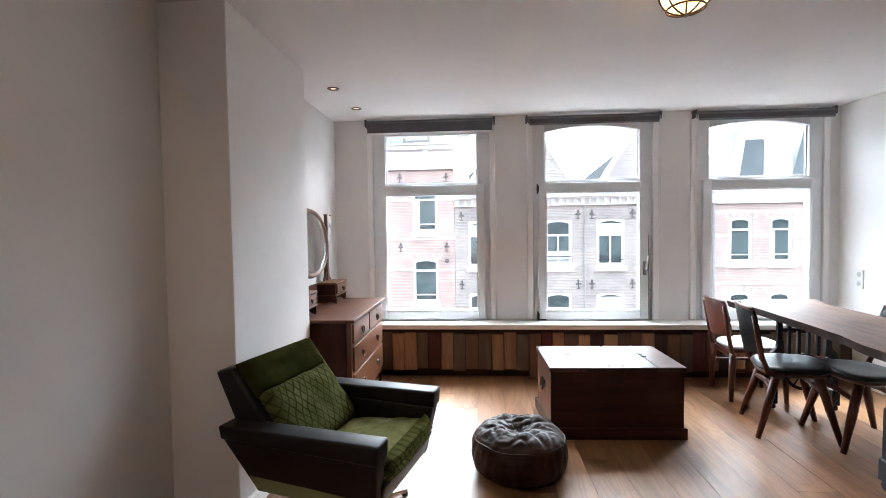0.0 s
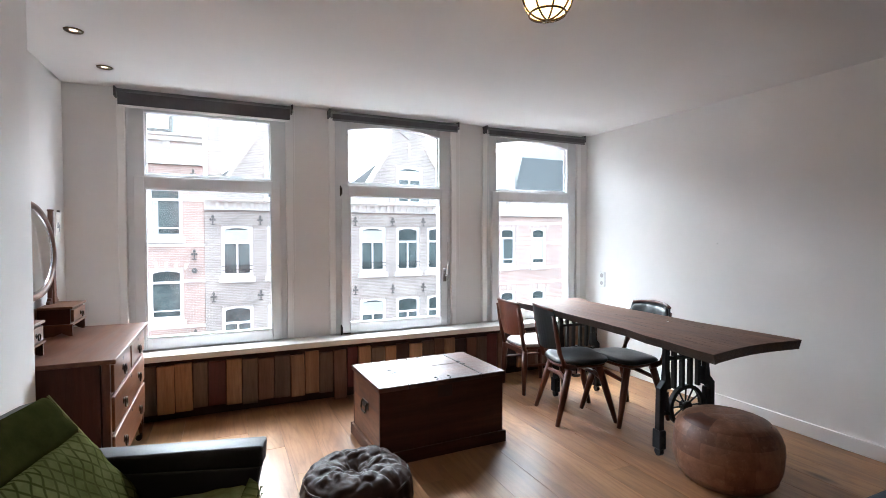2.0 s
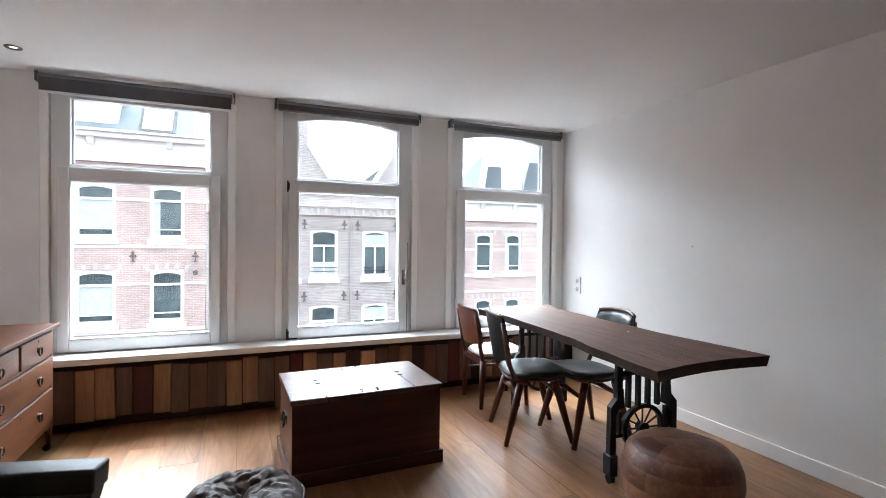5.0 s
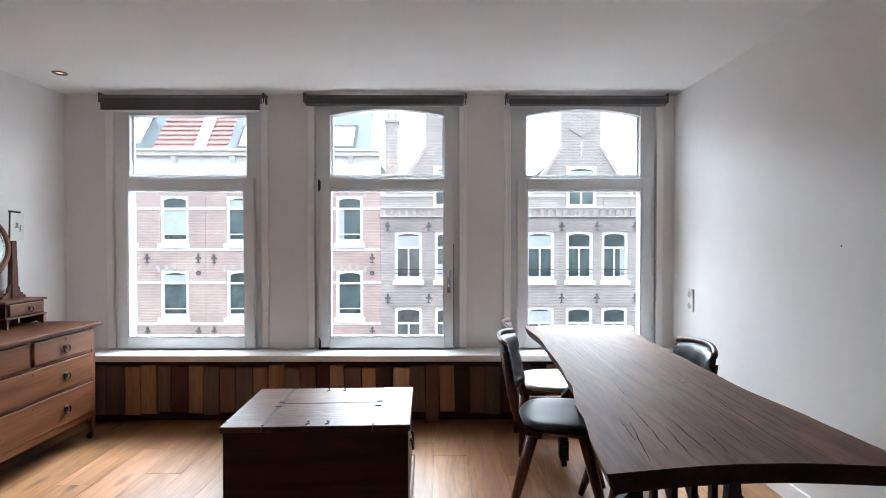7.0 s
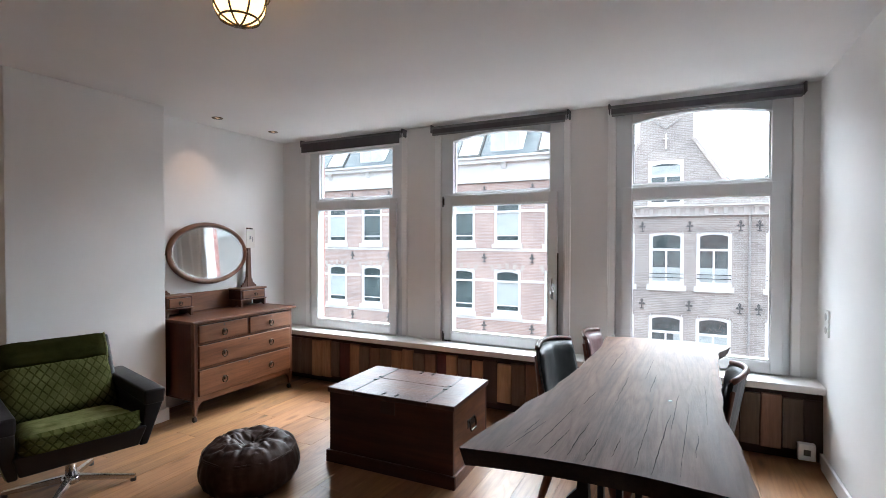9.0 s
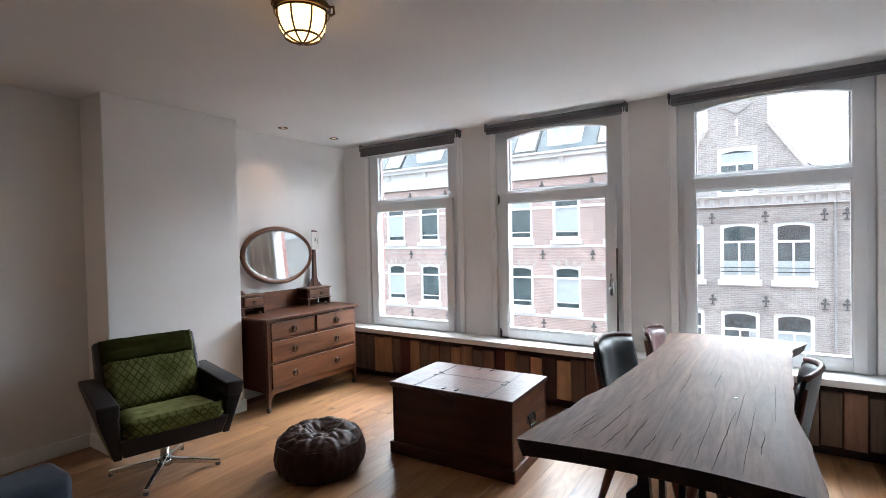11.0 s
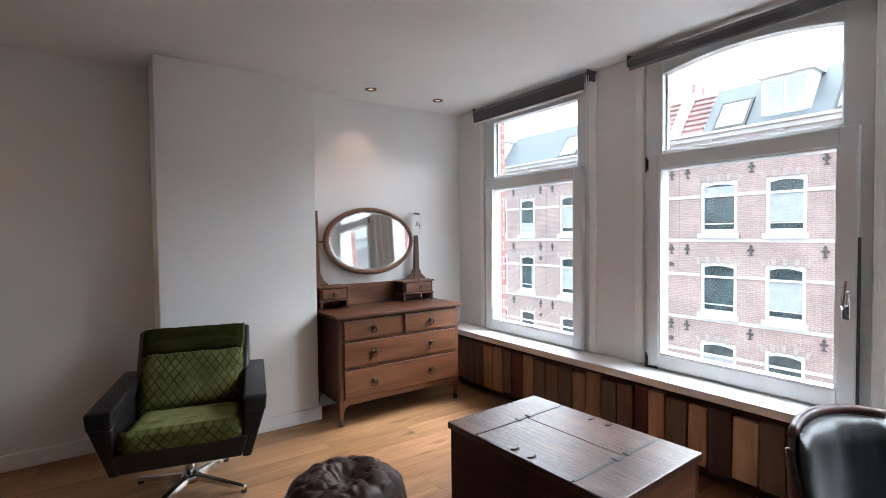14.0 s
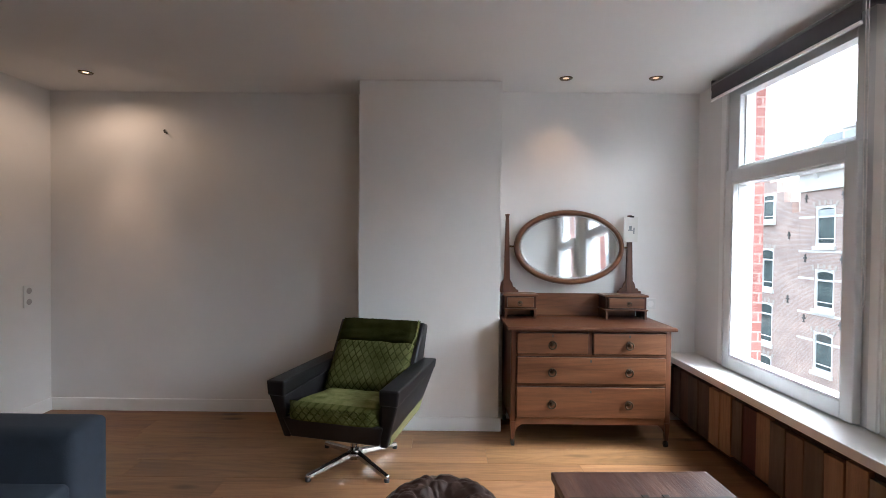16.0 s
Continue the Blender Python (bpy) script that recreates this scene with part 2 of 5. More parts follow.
M_MIRROR = plain("mirror_silver", (0.80, 0.82, 0.82), 0.0, 1.0, var=0.01, relief=0)
M_PAPER = plain("cream_card", (0.72, 0.70, 0.66), 0.7, var=0.03)
M_INK = plain("grey_ink", (0.25, 0.27, 0.28), 0.8)
M_DOORG = plain("anthracite_door_paint", (0.06, 0.062, 0.068), 0.5, var=0.08)
M_SPOT = glow("warm_halogen", (1.0, 0.70, 0.42), 0.22)
M_BOWL = glow("warm_opal_glass", (1.0, 0.56, 0.18), 0.42)
M_DARKBACK = plain("dark_backing_board", (0.035, 0.016, 0.012), 0.8, var=0.3)
PLANKS = [wood("plank_" + n, *c, rough=0.6, along="z", vary=(0.8, 1.15), knots=0.5, relief=0.5) for n, c in (
    ("tan", ((0.25, 0.125, 0.0625), (0.35, 0.1875, 0.1), (0.45, 0.2625, 0.15))),
    ("brown", ((0.1125, 0.0562, 0.035), (0.175, 0.09, 0.0562), (0.2375, 0.125, 0.0813))),
    ("grey", ((0.085, 0.056, 0.04), (0.14, 0.094, 0.066), (0.19, 0.135, 0.098))),
    ("dark", ((0.022, 0.012, 0.009), (0.04, 0.02, 0.015), (0.06, 0.032, 0.024))),
    ("oxblood", ((0.0625, 0.0125, 0.0125), (0.0938, 0.02, 0.02), (0.125, 0.0325, 0.03))),
    ("sand", ((0.375, 0.2375, 0.1375), (0.475, 0.3125, 0.1875), (0.5625, 0.3875, 0.25))))]
P_T, P_B, P_G, P_D, P_R, P_S = PLANKS
M_BRICKR = brick_mat("pink_red_brick", (0.49, 0.365, 0.325), (0.41, 0.295, 0.255), (0.60, 0.56, 0.52))
M_BRICKG = brick_mat("grey_brown_brick", (0.42, 0.38, 0.35), (0.315, 0.28, 0.255), (0.55, 0.53, 0.505))
M_BRICKO = brick_mat("red_reveal_brick", (0.27, 0.105, 0.09), (0.20, 0.075, 0.065), (0.33, 0.22, 0.2))
M_STONE = plain("white_painted_stone", (0.68, 0.67, 0.64), 0.7, var=0.08, scale=2)
M_KEY = plain("weathered_cream_stone", (0.50, 0.45, 0.40), 0.8, var=0.12, scale=6)
M_EXTW = plain("white_exterior_frame", (0.75, 0.75, 0.73), 0.5, var=0.03)
M_PANE = plain("dim_room_pane", (0.105, 0.135, 0.135), 0.08, var=0.6, scale=0.9, relief=0)
M_CURT = plain("pale_curtain", (0.48, 0.52, 0.51), 0.8, var=0.12, scale=3)
M_SLATE = plain("grey_slate_roof", (0.105, 0.122, 0.126), 0.55, var=0.25, scale=2, relief=0.4, fine=8)
M_TEAL = plain("teal_zinc", (0.36, 0.41, 0.405), 0.5, var=0.2, scale=2)
M_TILE = plain("red_roof_tile", (0.38, 0.23, 0.205), 0.7, var=0.25, scale=5, relief=0.3, fine=12)
M_ANCH = plain("weathered_iron", (0.13, 0.125, 0.12), 0.7, 0.2, var=0.2, scale=20)
M_ASPH = plain("asphalt", (0.05, 0.05, 0.05), 0.9, var=0.2, scale=2)
M_PAVE = plain("pavement_clinker", (0.16, 0.12, 0.10), 0.85, var=0.2, scale=4)
M_PLINTH = plain("plinth_render", (0.35, 0.33, 0.31), 0.8)


def velvet(name, dark, light, quilt):
    m, nd, lk, b = mat_base(name, 1.0)
    v = coords(nd, lk, (1, 1, 1))
    n1 = noise_node(nd, lk, v, 9.0, 5, 0.6)
    col = ramp(nd, lk, n1, [(0.3, dark), (0.7, light)])
    fine = noise_node(nd, lk, v, 160.0, 2, 0.6)
    h = fine
    if quilt:
        tc = nd.new("ShaderNodeTexCoord")
        sp = nd.new("ShaderNodeSeparateXYZ")
        lk.new(tc.outputs["Object"], sp.inputs[0])
        waves = []
        for sign in (1, -1):
            k = nd.new("ShaderNodeMath")
            k.operation, k.inputs[1].default_value = "MULTIPLY", sign * 1.0
            lk.new(sp.outputs["Y"], k.inputs[0])
            up = nd.new("ShaderNodeMath")
            up.operation, up.inputs[1].default_value = "MULTIPLY", 0.85
            lk.new(sp.outputs["Z" if quilt == "z" else "X"], up.inputs[0])
            s = nd.new("ShaderNodeMath")
            lk.new(k.outputs[0], s.inputs[0])
            lk.new(up.outputs[0], s.inputs[1])
            f = nd.new("ShaderNodeMath")
            f.operation, f.inputs[1].default_value = "MULTIPLY", 1 / 0.046
            lk.new(s.outputs[0], f.inputs[0])
            pp = nd.new("ShaderNodeMath")
            pp.operation, pp.inputs[1].default_value = "PINGPONG", 0.5
            lk.new(f.outputs[0], pp.inputs[0])
            waves.append(pp.outputs[0])
        mn = nd.new("ShaderNodeMath")
        mn.operation = "MINIMUM"
        lk.new(waves[0], mn.inputs[0])
        lk.new(waves[1], mn.inputs[1])
        # shade in the quilting's grooves is put into the colour, fainter where worn
        line = ramp(nd, lk, mn.outputs[0], [(0.05, (0.30, 0.34, 0.22)), (0.15, (1.18, 1.18, 1.15))])
        worn = ramp(nd, lk, noise_node(nd, lk, v, 5.0, 3, 0.6), [(0.34, (0.22, 0.22, 0.22)), (0.62, (0.85, 0.85, 0.85))])
        col = mix(nd, lk, "MULTIPLY", worn, col, line)
        h = line
    lk.new(col, b.inputs["Base Color"])
    b.inputs["Sheen Weight"].default_value = 0.03
    b.inputs["Specular IOR Level"].default_value = 0.0
    b.inputs["Sheen Tint"].default_value = (0.6, 0.7, 0.25, 1)
    bump(nd, lk, b, h, 0.3, 0.006)
    return m


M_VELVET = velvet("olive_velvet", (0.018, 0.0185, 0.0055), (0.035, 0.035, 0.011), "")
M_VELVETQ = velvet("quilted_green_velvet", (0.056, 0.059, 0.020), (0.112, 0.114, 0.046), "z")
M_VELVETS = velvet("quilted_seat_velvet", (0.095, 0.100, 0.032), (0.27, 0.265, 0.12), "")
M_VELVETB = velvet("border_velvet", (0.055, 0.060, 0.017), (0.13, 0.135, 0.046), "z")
M_OLIVE = plain("olive_panel", (0.235, 0.235, 0.105), 0.6, var=0.1)


def patch_leather():
    m, nd, lk, b = mat_base("patchwork_leather", 0.5)
    v = coords(nd, lk, (1, 1, 1))
    ge = nd.new("ShaderNodeObjectInfo")
    isl = ramp(nd, lk, ge.outputs["Random"], [(0.0, (0.15, 0.062, 0.033)), (0.25, (0.20, 0.086, 0.046)), (0.6, (0.23, 0.103, 0.056)), (1.0, (0.275, 0.13, 0.074))])
    n = noise_node(nd, lk, v, 14.0, 6, 0.7)
    sh = ramp(nd, lk, n, [(0.3, (0.62, 0.58, 0.55)), (0.7, (1.2, 1.2, 1.2))])
    col = mix(nd, lk, "MULTIPLY", 1.0, isl, sh)
    # pale scuffs where the finish has rubbed off
    sc = ramp(nd, lk, noise_node(nd, lk, v, 26.0, 7, 0.75, 0.6), [(0.54, (0, 0, 0)), (0.72, (0.55, 0.55, 0.55))])
    lk.new(mix(nd, lk, "MIX", sc, col, (0.36, 0.22, 0.14)), b.inputs["Base Color"])
    bump(nd, lk, b, noise_node(nd, lk, v, 70.0, 4, 0.6), 0.35, 0.004)
    return m


M_PATCH = patch_leather()
M_PATCHD = plain("dark_patch_leather", (0.085, 0.032, 0.02), 0.5, var=0.3, scale=14, relief=0.35, fine=80)
M_SEAM = plain("tan_leather_seam", (0.15, 0.075, 0.045), 0.7, var=0.3, scale=14, relief=0.3, fine=80)


# ---- mesh helpers ----
def thing(name, m, label, category, group="", kind=""):
    ob = new(name)
    ob.empty_display_size = 0.1
    ob.matrix_world = m
    return tagged(ob, label, category, group, kind)


def part(name, bm, material, parent=None, label="", smooth=False):
    me = bpy.data.meshes.new(name)
    bmesh.ops.recalc_face_normals(bm, faces=bm.faces)
    if smooth:
        for f in bm.faces:
            f.smooth = True
    bm.to_mesh(me)
    bm.free()
    me.materials.append(material)
    ob = new(name, me)
    if parent is not None:
        ob.parent = parent
    if label:
        tagged(ob, label)
    return ob


def structure(name, bm, material, label, category, smooth=False):
    return tagged(part(name, bm, material, None, "", smooth), label, category, kind="structure")


def again(name, ob, m, parent):
    """One more piece on the mesh of ob."""
    o = new(name, ob.data)
    o.parent = parent
    o.matrix_local = m
    return o


def box(bm, x0, x1, y0, y1, z0, z1, bev=0.0, seg=2):
    vs = [bm.verts.new((x, y, z)) for z in (z0, z1) for x, y in ((x0, y0), (x1, y0), (x1, y1), (x0, y1))]
    return close_hexa(bm, vs, bev, seg)


def close_hexa(bm, vs, bev=0.0, seg=2):
    fs = [bm.faces.new([vs[i] for i in q]) for q in ((3, 2, 1, 0), (4, 5, 6, 7), (0, 1, 5, 4), (1, 2, 6, 5), (2, 3, 7, 6), (3, 0, 4, 7))]
    if bev:
        es = list({e for f in fs for e in f.edges})
        bmesh.ops.bevel(bm, geom=es, offset=bev, segments=seg, profile=0.6, affect="EDGES")
    return fs


def hexa(bm, low, high, bev=0.0, seg=2):
    """A six-faced block from four lower and four upper corners."""
    return close_hexa(bm, [bm.verts.new(p) for p in (*low, *high)], bev, seg)


def nb(*a, **k):
    bm = bmesh.new()
    box(bm, *a, **k)
    return bm


def tube(bm, pts, radii, n=10, squash=1.0):
    pts = [Vector(p) for p in pts]
    if isinstance(radii, (int, float)):
        radii = [radii] * len(pts)
    rings = []
    for i, p in enumerate(pts):
        d = (pts[min(i + 1, len(pts) - 1)] - pts[max(i - 1, 0)]).normalized()
        a = d.cross(Vector((0, 0, 1)) if abs(d.z) < 0.9 else Vector((0, 1, 0))).normalized()
        c = d.cross(a)
        rings.append([bm.verts.new(p + radii[i] * (math.cos(t) * a + squash * math.sin(t) * c)) for t in (2 * math.pi * k / n for k in range(n))])
    for r, s in zip(rings, rings[1:]):
        for k in range(n):
            bm.faces.new((r[k], r[(k + 1) % n], s[(k + 1) % n], s[k]))
    bm.faces.new(rings[0][::-1])
    bm.faces.new(rings[-1])


def lathe(bm, profile, n=24, wob=None):
    rings = []
    for r, z in profile:
        if r < 1e-5:
            rings.append([bm.verts.new((0, 0, z))])
        else:
            ring = []
            for k in range(n):
                t = 2 * math.pi * k / n
                p = Vector((r * math.cos(t), r * math.sin(t), z))
                ring.append(bm.verts.new(wob(p, t) if wob else p))
            rings.append(ring)
    for a, b in zip(rings, rings[1:]):
        for k in range(n):
            q = [a[k % len(a)], a[(k + 1) % len(a)], b[(k + 1) % len(b)], b[k % len(b)]]
            q = list(dict.fromkeys(q))
            if len(q) > 2:
                bm.faces.new(q)


def ring_bar(bm, centre, rx, rz, w, d, n=40, plane="yz"):
    """A flat oval ring, w wide and d deep, standing in the yz or xz plane."""
    cx, cy, cz = centre
    rows = []
    for k in range(n):
        t = 2 * math.pi * k / n
        row = []
        for s, o in ((0, -d / 2), (0.25, d / 2), (0.75, d / 2), (1, -d / 2)):
            a, b = (rx - s * w) * math.cos(t), (rz - s * w) * math.sin(t)
            row.append(bm.verts.new((cx + o, cy + a, cz + b) if plane == "yz" else (cx + a, cy + o, cz + b)))
        rows.append(row)
    for i in range(n):
        r, s = rows[i], rows[(i + 1) % n]
        for k in range(4):
            bm.faces.new((r[k], r[(k + 1) % 4], s[(k + 1) % 4], s[k]))


def shell(bm, f, nu, nv, thick):
    """A curved panel: f(u, v) gives a place; thick is the way to its back."""
    t = Vector(thick)
    g = [[[bm.verts.new(Vector(f(i / nu, j / nv)) + s * t) for j in range(nv + 1)] for i in range(nu + 1)] for s in (0, 1)]
    for s in (0, 1):
        for i in range(nu):
            for j in range(nv):
                bm.faces.new((g[s][i][j], g[s][i + 1][j], g[s][i + 1][j + 1], g[s][i][j + 1]))
    for i in range(nu):
        for j in (0, nv):
            bm.faces.new((g[0][i][j], g[0][i + 1][j], g[1][i + 1][j], g[1][i][j]))
    for j in range(nv):
        for i in (0, nu):
            bm.faces.new((g[0][i][j], g[0][i][j + 1], g[1][i][j + 1], g[1][i][j]))


def prism(bm, pts, axis, a, b):
    """A flat outline pushed along an axis from a to b."""
    def at(p, q, v):
        return {"x": (v, p, q), "y": (p, v, q), "z": (p, q, v)}[axis]
    lo = [bm.verts.new(at(p, q, a)) for p, q in pts]
    hi = [bm.verts.new(at(p, q, b)) for p, q in pts]
    bm.faces.new(lo)
    bm.faces.new(hi[::-1])
    for i in range(len(pts)):
        j = (i + 1) % len(pts)
        bm.faces.new((lo[i], lo[j], hi[j], hi[i]))


def pierced(bm, x0, x1, z0, z1, y0, y1, holes):
    """A wall along x from y0 to y1 with rectangular openings (x0, x1, z0, z1)."""
    xs = sorted({x0, x1, *(v for h in holes for v in h[:2])})
    zs = sorted({z0, z1, *(v for h in holes for v in h[2:])})
    xs, zs = [v for v in xs if x0 <= v <= x1], [v for v in zs if z0 <= v <= z1]
    def solid(i, j):
        if not (0 <= i < len(xs) - 1 and 0 <= j < len(zs) - 1):
            return False
        cx, cz = (xs[i] + xs[i + 1]) / 2, (zs[j] + zs[j + 1]) / 2
        return not any(h[0] < cx < h[1] and h[2] < cz < h[3] for h in holes)
    made = {}
    def v(i, k, j):
        key = (i, k, j)
        if key not in made:
            made[key] = bm.verts.new((xs[i], (y0, y1)[k], zs[j]))
        return made[key]
    for i in range(len(xs) - 1):
        for j in range(len(zs) - 1):
            if not solid(i, j):
                continue
            for k in (0, 1):
                bm.faces.new((v(i, k, j), v(i + 1, k, j), v(i + 1, k, j + 1), v(i, k, j + 1)))
            for di, dj, a, b in ((-1, 0, (i, j), (i, j + 1)), (1, 0, (i + 1, j), (i + 1, j + 1)), (0, -1, (i, j), (i + 1, j)), (0, 1, (i, j + 1), (i + 1, j + 1))):
                if not solid(i + di, j + dj):
                    bm.faces.new((v(a[0], 0, a[1]), v(b[0], 0, b[1]), v(b[0], 1, b[1]), v(a[0], 1, a[1])))


# ---- the room ----
XL1, XL2, XR, YW, YB, H = -0.89, -0.81, 3.80, 5.40, 0.53, 2.425
REAR = -1.6
GLASS = [(-0.323, 0.555), (1.19, 2.05), (2.672, 3.54)]

structure("wall_left", nb(XL1 - 0.15, XL1, YB - 0.15, 3.4, 0, H), M_WALL, "white plastered side wall", "wall")
structure("wall_left_alcove", nb(XL2 - 0.23, XL2, 3.4, YW, 0, H), M_WALL, "white plastered alcove wall behind the dresser", "wall")
structure("chimney_breast", nb(XL1, -0.565, 2.93, 3.915, 0, H, bev=0.006, seg=2), M_WALL, "white plastered chimney breast", "wall")
structure("wall_back_left", nb(XL1, 0.0, YB - 0.15, YB, 0, H), M_WALL, "white plastered wall by the entrance", "wall")
structure("wall_back_side", nb(-0.15, 0.0, REAR, YB - 0.15, 0, H), M_WALL, "white plastered wall", "wall")
structure("wall_back", nb(-0.15, XR + 0.15, REAR - 0.15, REAR, 0, H), M_WALL, "white plastered back wall", "wall")
bm = bmesh.new()
box(bm, XR, XR + 0.15, 2.56, YW, 0, H)
box(bm, XR, XR + 0.15, REAR, 1.70, 0, H)
box(bm, XR, XR + 0.15, 1.70, 2.56, 2.08, H)
structure("wall_right", bm, M_WALL, "white plastered party wall", "wall")
d1 = structure("door_1", nb(XR + 0.02, XR + 0.06, 1.71, 2.55, 0.005, 2.07), M_DOORG, "closed anthracite flush door", "door")
bm = bmesh.new()
tube(bm, [(XR + 0.02, 2.45, 1.05), (XR - 0.03, 2.45, 1.05), (XR - 0.04, 2.34, 1.05)], 0.009, 8)
part("door_handle", bm, M_CHROME, d1)
bm = bmesh.new()
box(bm, XL1 - 0.15, XR + 0.15, REAR - 0.15, YW + 0.28, H, H + 0.2)
structure("ceiling", bm, M_CEIL, "smooth white plastered ceiling", "ceiling")

MARG = 0.115
holes = [(a - MARG, b + MARG, 0.505, 2.40) for a, b in GLASS]
bm = bmesh.new()
pierced(bm, XL2 - 0.23, XR + 0.15, 0, H, YW, 5.58, holes)
structure("wall_window_side", bm, M_WALL, "white plastered window wall", "wall")
bm = bmesh.new()
pierced(bm, -3.0, 6.0, -6.2, 5.5, 5.585, 5.68, [(a - 0.165, b + 0.165, 0.42, 2.45) for a, b in GLASS])
structure("wall_street_front", bm, M_BRICKO, "red brick outer leaf of the street front", "wall")
bm = bmesh.new()
for a, b in GLASS:
    box(bm, a - 0.25, b + 0.25, 5.582, 5.76, 0.36, 0.42)
structure("outer_sills", bm, M_STONE, "pale stone outer windowsills", "windowsill")


def baseboard(name, x0, x1, y0, y1):
    bm = nb(x0, x1, y0, y1, 0.0, 0.095, bev=0.005, seg=2)
    structure(name, bm, M_TRIM, "white painted baseboard", "baseboard")


baseboard("baseboard_left", XL1, XL1 + 0.016, YB + 0.016, 2.914)
baseboard("baseboard_breast_side", XL1, -0.565, 2.914, 2.93)
baseboard("baseboard_breast", -0.565, -0.549, 2.914, 3.931)
baseboard("baseboard_breast_end", XL2, -0.565, 3.915, 3.931)
baseboard("baseboard_alcove", XL2, XL2 + 0.016, 3.931, 5.2)
baseboard("baseboard_right", XR - 0.016, XR, 2.60, 5.2)
baseboard("baseboard_back", XL1, -0.0, YB, YB + 0.016)
baseboard("trim_door_1", XR - 0.012, XR, 2.56, 2.60)


def window(i, gl, gr, arched):
    root = thing("window_%d" % i, pose(0, 0, 0), "white painted window with a fanlight over a tall tilting sash", "window", kind="structure")
    a, b = gl - MARG, gr + MARG
    y0, y1 = YW + 0.005, 5.474
    for n, q in (("jamb", (a, gl, y0, y1, 0.505, 2.40)), ("jamb", (gr, b, y0, y1, 0.505, 2.40)), ("transom", (gl, gr, y0, y1, 1.70, 1.82)), ("bottom_rail", (gl, gr, y0, y1, 0.505, 0.60))):
        part(n, nb(*q, bev=0.004, seg=1), M_SASH, root)
    # head, cut to a shallow arch
    rise = 0.05 if arched else 0.0
    pts = [(gl, 2.40), (gl, 2.272)]
    for k in range(1, 24):
        u = k / 24
        pts.append((gl + u * (gr - gl), 2.272 + rise * (1 - (2 * u - 1) ** 2)))
    pts += [(gr, 2.272), (gr, 2.40)]
    bm = bmesh.new()
    prism(bm, pts, "y", y0, y1)
    part("window_head", bm, M_SASH, root)
    p = part("pane", nb(gl - 0.01, gr + 0.01, 5.458, 5.466, 1.81, 2.335), M_GLASS, root)
    p.visible_shadow = False
    # glazing bead round the fanlight
    bm = bmesh.new()
    for q in ((gl, gl + 0.012, 5.44, 5.457, 1.82, 2.27), (gr - 0.012, gr, 5.44, 5.457, 1.82, 2.27), (gl + 0.012, gr - 0.012, 5.44, 5.457, 1.82, 1.832)):
        box(bm, *q)
    part("glazing_bead", bm, M_SASH, root)
    # opening sash, standing proud of the frame
    s0, s1, w = 5.362, 5.404, 0.07
    for n, q in (("stile", (gl - w, gl, s0, s1, 0.515, 1.795)), ("stile", (gr, gr + w, s0, s1, 0.515, 1.795)), ("sash_rail", (gl, gr, s0, s1, 1.71, 1.795)), ("sash_rail", (gl, gr, s0, s1, 0.515, 0.598))):
        part(n, nb(*q, bev=0.006, seg=2), M_SASH, root)
    p = part("pane", nb(gl - 0.01, gr + 0.01, 5.385, 5.393, 0.588, 1.72), M_GLASS, root)
    p.visible_shadow = False
    bm = bmesh.new()
    for q in ((gl, gl + 0.01, 5.368, 5.384, 0.598, 1.71), (gr - 0.01, gr, 5.368, 5.384, 0.598, 1.71), (gl + 0.01, gr - 0.01, 5.368, 5.384, 0.598, 0.608), (gl + 0.01, gr - 0.01, 5.368, 5.384, 1.70, 1.71)):
        box(bm, *q)
    part("glazing_bead", bm, M_SASH, root)
    if i == 2:
        bm = bmesh.new()
        box(bm, gr + 0.02, gr + 0.05, 5.352, 5.362, 0.93, 1.06, bev=0.003, seg=1)
        tube(bm, [(gr + 0.035, 5.355, 0.99), (gr + 0.035, 5.315, 0.99), (gr + 0.037, 5.305, 1.0), (gr + 0.047, 5.30, 1.11)], [0.008, 0.008, 0.009, 0.007], 8)
        part("window_handle", bm, M_CHROME, root, "satin metal lever handle")
        # thin dark strip standing for the shadow line beside the sash
        part("sash_gap", nb(gr + w, gr + w + 0.0045, 5.368, 5.402, 0.53, 1.30), M_DARKPL, root, "dark strip for the shade beside the opening sash")
        for z in (1.74, 0.55):
            bm = bmesh.new()
            tube(bm, [(gl - w - 0.008, 5.362, z - 0.045), (gl - w - 0.008, 5.362, z + 0.045)], 0.006, 8)
            box(bm, gl - w - 0.006, gl - w + 0.006, 5.356, 5.362, z - 0.03, z + 0.03)
            if z < 1:
                box(bm, gl - w - 0.01, gl - w + 0.07, 5.35, 5.362, 0.513, 0.523)
            part("hinge", bm, M_STEEL, root, "dark metal hinge")
    # flat boards beside the frame
    for x0, x1 in ((a - 0.055, a - 0.002), (b + 0.002, b + 0.055)):
        part("casing", nb(x0, x1, 5.384, 5.404, 0.512, 2.40, bev=0.005, seg=1), M_TRIM, root)


for i, (gl, gr) in enumerate(GLASS):
    window(i + 1, gl, gr, i > 0)

bm = nb(XL2, XR, 5.165, 5.403, 0.462, 0.508, bev=0.006, seg=2)
structure("windowsill", bm, M_SILL, "long white painted wooden windowsill", "windowsill")

